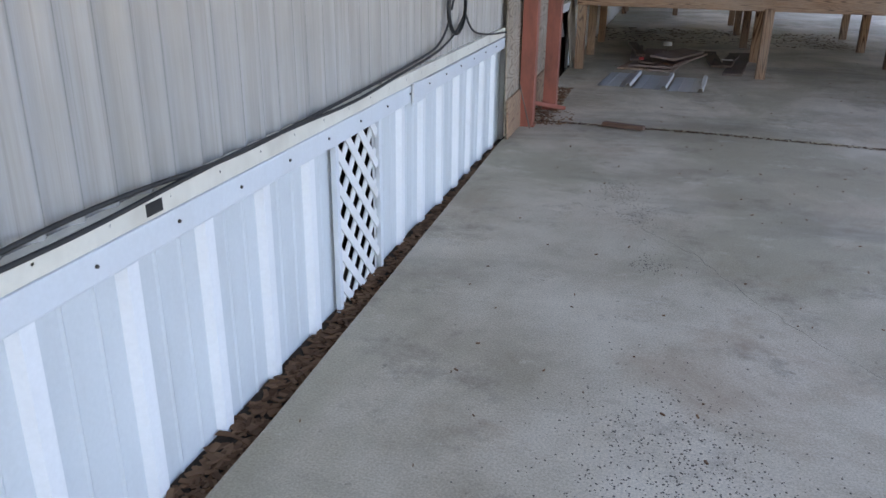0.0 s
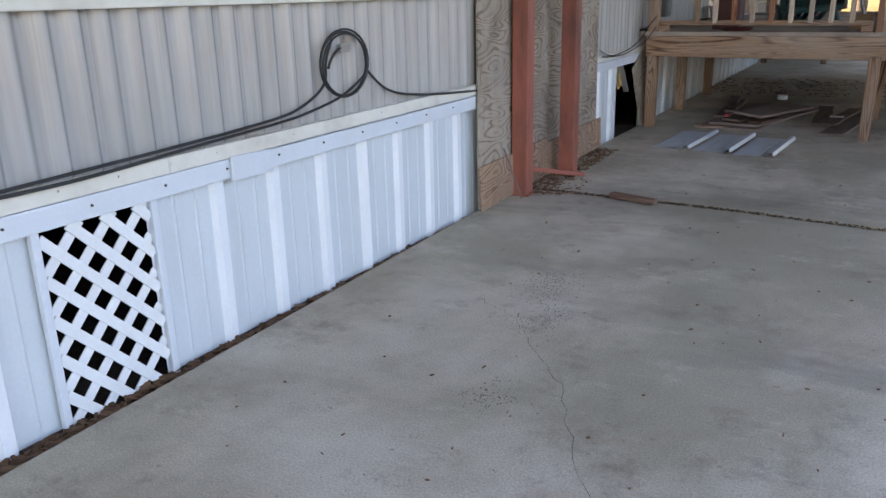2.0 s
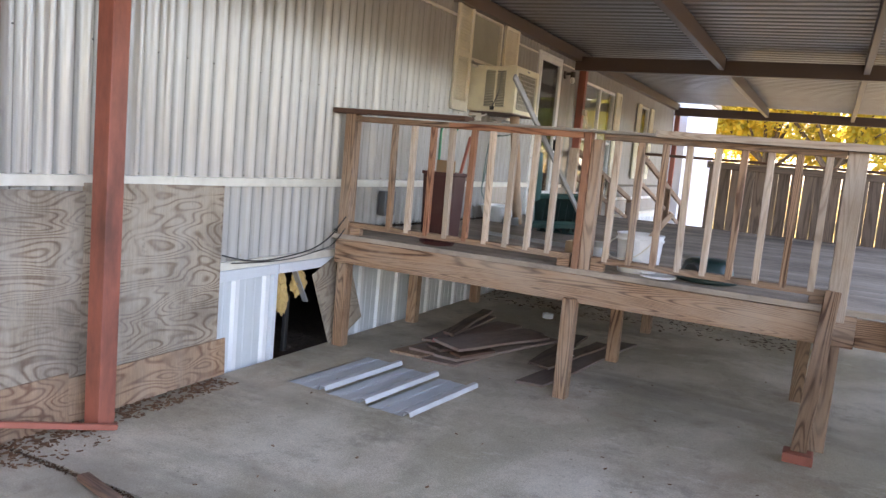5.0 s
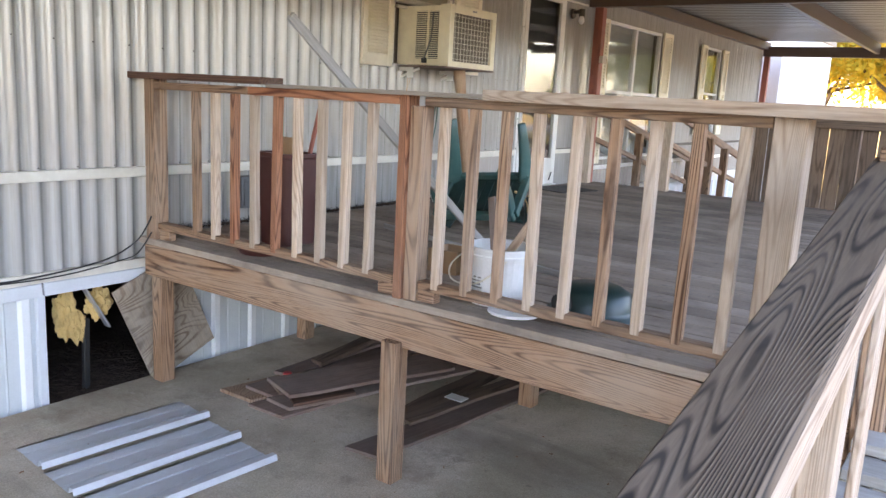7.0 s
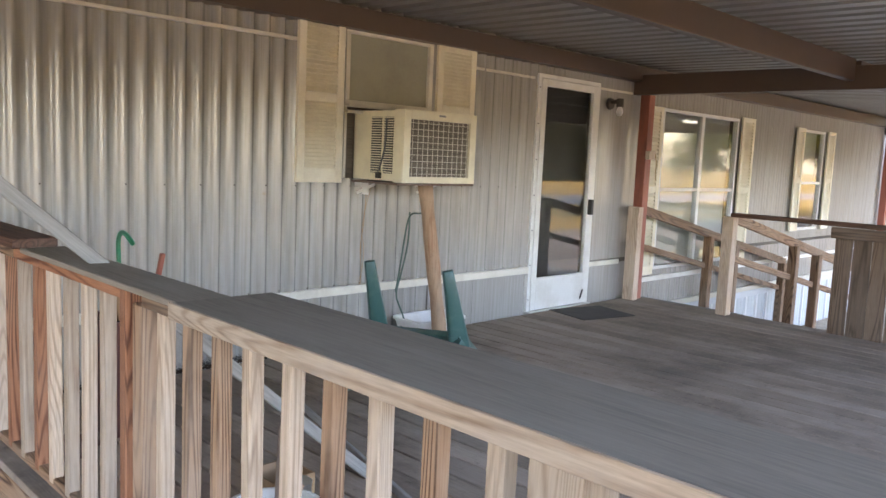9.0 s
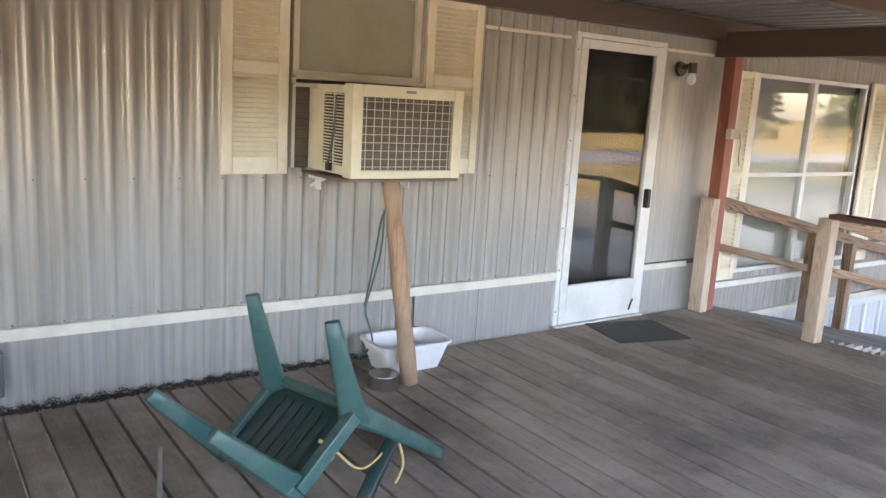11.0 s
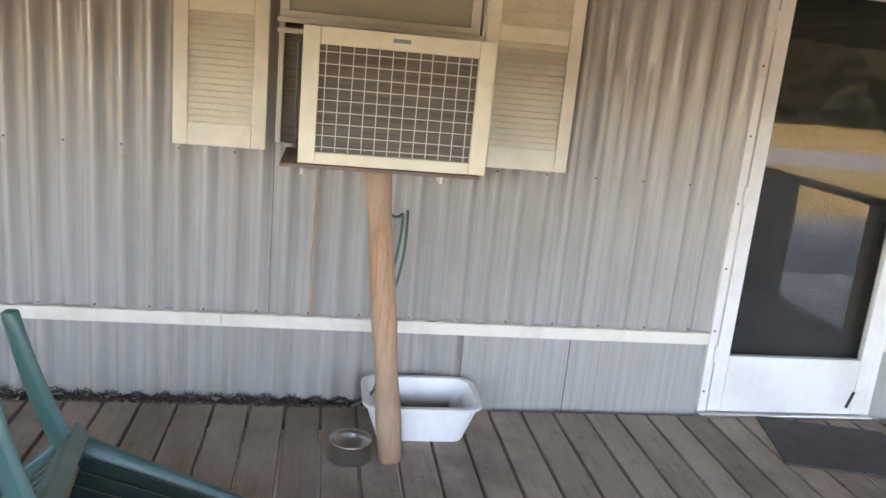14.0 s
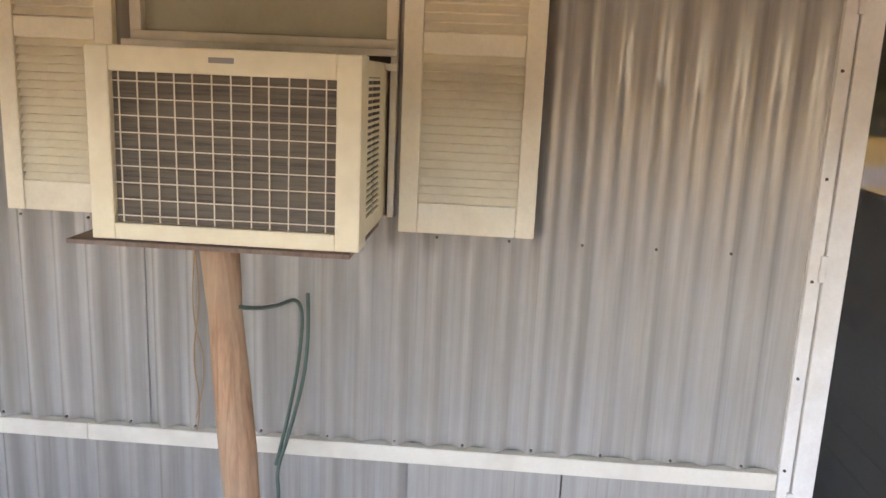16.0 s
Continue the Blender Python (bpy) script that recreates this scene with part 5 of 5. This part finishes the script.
# ---- cable on the wall ----
cab = thing("coiled_cable", "black coaxial cable with coil hanging on the siding", "cable", (0.03, 5.22, 0.97))
run = [(0.045, Y0 + 0.5 + k * 0.45, 0.764 + 0.022 * math.sin(k * 1.9)) for k in range(14)]
run = [p for p in run if p[1] < 4.7]
cable("run", run + [(0.045, 4.75, 0.79), (0.04, 4.95, 0.83), (0.035, 5.10, 0.90), (0.035, 5.09, 1.0), (0.035, 5.15, 1.08)], 0.006, "black", cab)
cable("run", [(0.05, Y0 + 0.5, 0.76)] + [(0.05, 0.3 + k * 0.5, 0.752 + 0.014 * math.sin(k * 2.4 + 1)) for k in range(9)] + [(0.045, 4.80, 0.78), (0.04, 5.0, 0.80), (0.035, 5.25, 0.84), (0.035, 5.40, 0.92)], 0.006, "black", cab)
for r, dx, dz in ((0.150, 0.0, 0.0), (0.158, 0.007, 0.004), (0.145, 0.010, -0.003)):
    cable("loop", [(0.036 + dx, 5.225 + r * 1.13 * math.cos(a * math.pi / 9), 0.97 + dz + r * 0.92 * math.sin(a * math.pi / 9)) for a in range(20)], 0.005, "black", cab)
cable("run", [(0.036, 5.40, 0.93), (0.035, 5.48, 0.86), (0.035, 5.62, 0.80), (0.04, 5.85, 0.765), (0.045, 6.2, 0.735), (0.045, 6.6, 0.71)], 0.006, "black", cab)
bx("splitter", (0.03, 0.05, 5.19, 5.26, 1.02, 1.055), "steel", cab, "small metal splitter", 0.003)
cable("jumper", [(0.045, 5.19, 1.04), (0.05, 5.12, 1.02), (0.045, 5.10, 0.96)], 0.006, "black", cab)
cab2 = thing("loose_cable", "thin dark cable sagging along the skirting to the deck", "cable", (0.05, 9.2, 0.75))
cable("run", [(0.07, 8.6, 0.80), (0.05, 8.9, 0.72), (0.05, 9.3, 0.735), (0.06, 9.6, 0.77), (0.1, 9.75, 0.86), (0.14, 9.79, 0.95), (0.2, 9.78, 1.02)], 0.005, "black", cab2)
cable("run", [(0.06, 8.7, 0.74), (0.05, 9.2, 0.70), (0.07, 9.7, 0.76), (0.12, 9.76, 0.80), (0.2, 9.78, 0.93)], 0.004, "black", cab2)

# ---- crawl space opening ----
ins = thing("torn_insulation", "torn yellow insulation hanging in the crawl space", "insulation", (-0.1, 9.5, 0.1))
for (cx, cy, cz), (sx, sy, sz) in (((-0.10, 9.42, 0.45), (0.04, 0.065, 0.13)), ((-0.06, 9.60, 0.50), (0.04, 0.075, 0.09)), ((-0.12, 9.50, 0.36), (0.03, 0.05, 0.09))):
    bm = bmesh.new()
    bmesh.ops.create_icosphere(bm, subdivisions=4, radius=1)
    for v in bm.verts:
        d = 1 + 0.55 * noise.noise(v.co * 2.3 + Vector((cy * 7, 0, 0))) + 0.25 * noise.noise(v.co * 6)
        v.co = Vector((cx + v.co.x * sx * d, cy + v.co.y * sy * d, cz + v.co.z * sz * d))
    part("tuft", bm, "insulation", ins)
stick("duct_strap", (-0.03, 9.48, 0.63), (0.0, 9.62, 0.36), 0.05, 0.012, "duct", ins, "bent galvanised strap")
stick("stake", (-0.12, 9.55, 0.40), (-0.12, 9.54, -0.03), 0.035, 0.035, "black", ins)


def debris(name, label, cat, mat, n, area, size, z):
    me_v, me_f = [], []
    for _ in range(n):
        x, y = random.uniform(*area[:2]), random.uniform(*area[2:])
        a, s, t = random.uniform(0, 6.28), random.uniform(*size), random.uniform(-0.35, 0.35)
        w = s * random.uniform(0.25, 0.5)
        ca, sa = math.cos(a), math.sin(a)
        zz = z + random.uniform(0, 0.012) + abs(t) * s * 0.5
        b0 = len(me_v)
        for dz in (0, 0.004):
            for u, v in ((-s, -w), (s, -w * 0.6), (s * 0.9, w), (-s * 0.8, w * 0.8)):
                me_v.append((x + u * ca - v * sa, y + u * sa + v * ca, zz + dz + u * t * 0.5))
        me_f += [(b0 + 3, b0 + 2, b0 + 1, b0), (b0 + 4, b0 + 5, b0 + 6, b0 + 7)] + [(b0 + k, b0 + (k + 1) % 4, b0 + 4 + (k + 1) % 4, b0 + 4 + k) for k in range(4)]
    me = bpy.data.meshes.new(name)
    me.from_pydata(me_v, [], me_f)
    me.materials.append(M[mat])
    return tagged(new(name, me), label, cat, kind="stuff")


debris("bark_mulch", "reddish brown bark and leaf litter along the skirting", "mulch", "litter", 2600, (0.02, 0.125, 0.5, 6.4), (0.010, 0.028), -0.035)
debris("leaf_litter", "dry brown litter at the foot of the posts", "litter", "litter", 420, (0.09, 0.27, 6.95, 8.6), (0.008, 0.022), 0.008)
debris("leaf_litter", "dry brown litter at the foot of the posts", "litter", "litter", 60, (0.27, 0.44, 6.98, 7.5), (0.005, 0.014), 0.008)
debris("leaf_litter", "dry leaves drifted under the deck", "litter", "litter_dark", 700, (0.06, 3.4, 12.6, 14.5), (0.01, 0.03), 0.010)
debris("crawl_litter", "dark litter on the crawl space soil", "litter", "soil", 500, (-0.9, 0.02, 9.2, 10.1), (0.012, 0.05), -0.034)
debris("dirt_line", "dark damp dirt gathered where siding meets deck", "dirt", "soil", 900, (0.03, 0.062, 9.9, 13.0), (0.006, 0.018), DECK)
# black mildew creeping up the foot of the siding
rnd = random.Random(9)
vs, fs = [], []
for _ in range(5200):
    y = rnd.uniform(9.95, 12.6)
    up = abs(rnd.gauss(0, 0.016 + 0.010 * math.sin(y * 5.0) * math.sin(y * 2.1)))
    r = rnd.uniform(0.0015, 0.0055) * max(0.25, 1 - up / 0.06)
    wave = 0.5 - 0.5 * math.cos(2 * math.pi * ((y / 0.108) % 1.0))
    k = math.floor(y / 0.108)
    x = -0.018 + 0.034 * (1.0 + 0.14 * math.sin(k * 2.7) + 0.08 * math.sin(k * 1.13)) * (wave ** 1.25 + 0.05 * math.exp(-((((y / 0.108) % 1.0) - 0.30) / 0.03) ** 2)) + 0.003
    b0 = len(vs)
    vs += [(x, y - r, DECK + up), (x, y + r * 0.2, DECK + up - r), (x, y + r, DECK + up + r * 0.3), (x, y - r * 0.1, DECK + up + r * 1.3), (x + 0.002, y, DECK + up)]
    fs += [(b0 + q, b0 + (q + 1) % 4, b0 + 4) for q in range(4)]
me = bpy.data.meshes.new("mildew")
me.from_pydata(vs, [], fs)
me.materials.append(M["black"])
tagged(new("mildew", me), "black mildew along the foot of the siding", "mildew", kind="stuff")
debris("floor_litter", "scattered leaf crumbs on the concrete slab", "litter", "litter", 70, (0.3, 3.4, 7.2, 12.5), (0.004, 0.012), 0.008)
debris("floor_litter", "scattered leaf crumbs on the concrete slab", "litter", "litter", 110, (0.2, 3.4, 2.2, 6.8), (0.003, 0.009), 0.0)

# small screw heads in rows
bm = bmesh.new()


def screw(x, y, z, r=0.005):
    tube(bm, (x, y, z), (x + 0.005, y, z), r, r * 0.8, 7)


y = 0.054
while y < 14.0:
    screw(0.028, y, 1.968)
    screw(0.028, y + 0.108, 1.302)
    if y < 6.5:
        screw(0.029, y * 1.0 + 0.05, 0.722)
    y += 0.216
for k in range(28):
    screw(0.036, 0.38 + k * 0.3135 * 0.93, 0.655)
for z in (1.0, 1.3, 1.6, 1.9, 2.2, 2.5, 2.8):
    screw(0.035, 14.115, z, 0.005)
tagged(part("screw_heads", bm, "bronze"), "rows of small dark screw heads in the siding", "screws", kind="stuff")

# ---- distance ----
shed = thing("white_building", "plain white metal building beyond the home", "building", (-2.2, 26, 0))
bm = bmesh.new()
box(bm, -4.0, 0.2, 24.0, 29.0, -0.06, 3.5)
part("wall", bm, "far_white", shed)
bm = bmesh.new()
box(bm, -4.1, 0.26, 23.94, 29.1, 3.5, 3.6)
part("roof", bm, "roof_sheet", shed)


def tree(x, y, h, spread, mat, seed, label):
    rnd = random.Random(seed)
    e = thing("tree", label, "tree", (x, y, -0.06), group="trees beyond the lawn")
    bm = bmesh.new()
    tube(bm, (x, y, -0.1), (x + 0.1, y, h * 0.3), 0.22, 0.16, 10, False)
    tips = []
    for k in range(9):
        a = rnd.uniform(0, 6.28)
        r = spread * rnd.uniform(0.35, 0.8)
        tip = Vector((x + r * math.cos(a), y + r * math.sin(a), h * rnd.uniform(0.35, 0.9)))
        tube(bm, (x + 0.1, y, h * rnd.uniform(0.2, 0.3)), tip, 0.10, 0.03, 6, False)
        tips.append(tip)
    part("trunk", bm, "bark", e)
    vs, fs = [], []
    cl = []
    for t_ in tips:
        for _ in range(6):
            cl.append((t_ + Vector((rnd.gauss(0, spread * 0.16), rnd.gauss(0, spread * 0.16), rnd.gauss(0, h * 0.08))), spread * rnd.uniform(0.14, 0.3)))
    for c, r in cl:
        for _ in range(230):
            d = Vector((rnd.gauss(0, 1), rnd.gauss(0, 1), rnd.gauss(0, 0.8))).normalized() * r * rnd.uniform(0.5, 1.05)
            p = c + d
            s = rnd.uniform(0.08, 0.17)
            u = Vector((rnd.gauss(0, 1), rnd.gauss(0, 1), rnd.gauss(0, 1))).normalized()
            v = u.orthogonal().normalized()
            b0 = len(vs)
            vs += [p - u * s, p + v * s * 0.55, p + u * s, p - v * s * 0.55]
            fs.append((b0, b0 + 1, b0 + 2, b0 + 3))
    me = bpy.data.meshes.new("crown")
    me.from_pydata(vs, [], fs)
    me.materials.append(M[mat])
    under(new("crown", me), e)
    return e


spots = ((-7.5, 40, 9.5, 4.2, "leaf_yellow"), (-3.0, 46, 10, 4.5, "leaf_yellow"), (0.5, 43, 9, 4.0, "leaf_yellow"), (3.2, 41, 9.5, 4.0, "leaf_yellow"), (8.0, 47, 10, 4.5, "leaf_yellow"), (12.5, 52, 10, 4.2, "leaf_green"), (-1.0, 56, 12, 4.5, "leaf_yellow"), (17.0, 55, 8, 4.0, "leaf_green"),
         )
for k, (x, y, h, s, mat) in enumerate(spots):
    tree(x, y, h, s, mat, 40 + k, "tall tree with yellow autumn leaves" if mat == "leaf_yellow" else "tree with olive green leaves beyond the lawn")

# the far wood beyond the lane, too thick to count
rnd = random.Random(5)
vs, fs = [], []
for k in range(1040):
    c = Vector((rnd.uniform(50, 60), -35 + k * 0.125 + rnd.uniform(-1, 1), rnd.uniform(0.5, 6.3)))
    r = rnd.uniform(1.2, 2.4)
    for _ in range(90):
        p = c + Vector((rnd.gauss(0, 1), rnd.gauss(0, 1), rnd.gauss(0, 1))).normalized() * r * rnd.uniform(0.3, 1.1)
        u = Vector((rnd.gauss(0, 1), rnd.gauss(0, 1), rnd.gauss(0, 1))).normalized() * rnd.uniform(0.3, 0.6)
        v = u.orthogonal().normalized() * 0.3
        b0 = len(vs)
        vs += [p - u, p + v, p + u, p - v]
        fs.append((b0, b0 + 1, b0 + 2, b0 + 3))
me = bpy.data.meshes.new("far_wood")
me.from_pydata(vs, [], fs)
me.materials.append(M["leaf_wood_shaded"])
tagged(new("far_wood", me), "dense wood beyond the lane, leaves coloured dark as if backlit", "wood", kind="stuff")
for xa, xb, ya, yb, n in ((0.1, 1.4, 7.14, 7.10, 420), (1.4, 2.1, 7.10, 7.025, 150), (2.1, 2.8, 7.025, 6.945, 150), (2.8, 4.6, 6.94, 6.905, 220)):
    for k in range(6):
        u0, u1 = xa + (xb - xa) * k / 6, xa + (xb - xa) * (k + 1) / 6
        yc = ya + (yb - ya) * (k + 0.5) / 6
        debris("joint_dirt", "dark grit and leaves caught in the slab joint", "dirt", "litter_dark", n // 6, (u0, u1, yc - 0.018, yc + 0.010), (0.003, 0.010), -0.004)
t = thing("sticker", "small dark label stuck on the cream strip", "sticker", (0.035, 2.62, 0.71))
bx("label_sheet", (0.0345, 0.0355, 2.60, 2.66, 0.70, 0.73), "black", t, bev=0)

# crumbly dirt where the slab has spalled
for k, (x0, y0, sx, sy, n) in enumerate(((1.22, 2.9, 0.16, 0.30, 1500), (1.5, 2.5, 0.25, 0.25, 1500), (0.92, 5.48, 0.07, 0.12, 260), (1.05, 5.1, 0.06, 0.10, 160), (1.13, 4.44, 0.05, 0.06, 120))):
    rnd = random.Random(70 + k)
    vs, fs = [], []
    for _ in range(n):
        x, y, r, a = rnd.gauss(x0, sx), rnd.gauss(y0, sy), rnd.uniform(0.0012, 0.0042), rnd.uniform(0, 6.28)
        b0 = len(vs)
        vs += [(x + r * math.cos(a + q), y + r * math.sin(a + q), 0.0005) for q in (0, 1.5, 3.3, 4.9)] + [(x, y, r * 0.9)]
        fs += [(b0 + q, b0 + (q + 1) % 4, b0 + 4) for q in range(4)]
    me = bpy.data.meshes.new("spall_grit")
    me.from_pydata(vs, [], fs)
    me.materials.append(M["crack"])
    tagged(new("spall_grit", me), "dark gritty dirt on spalled concrete", "grit", kind="stuff")
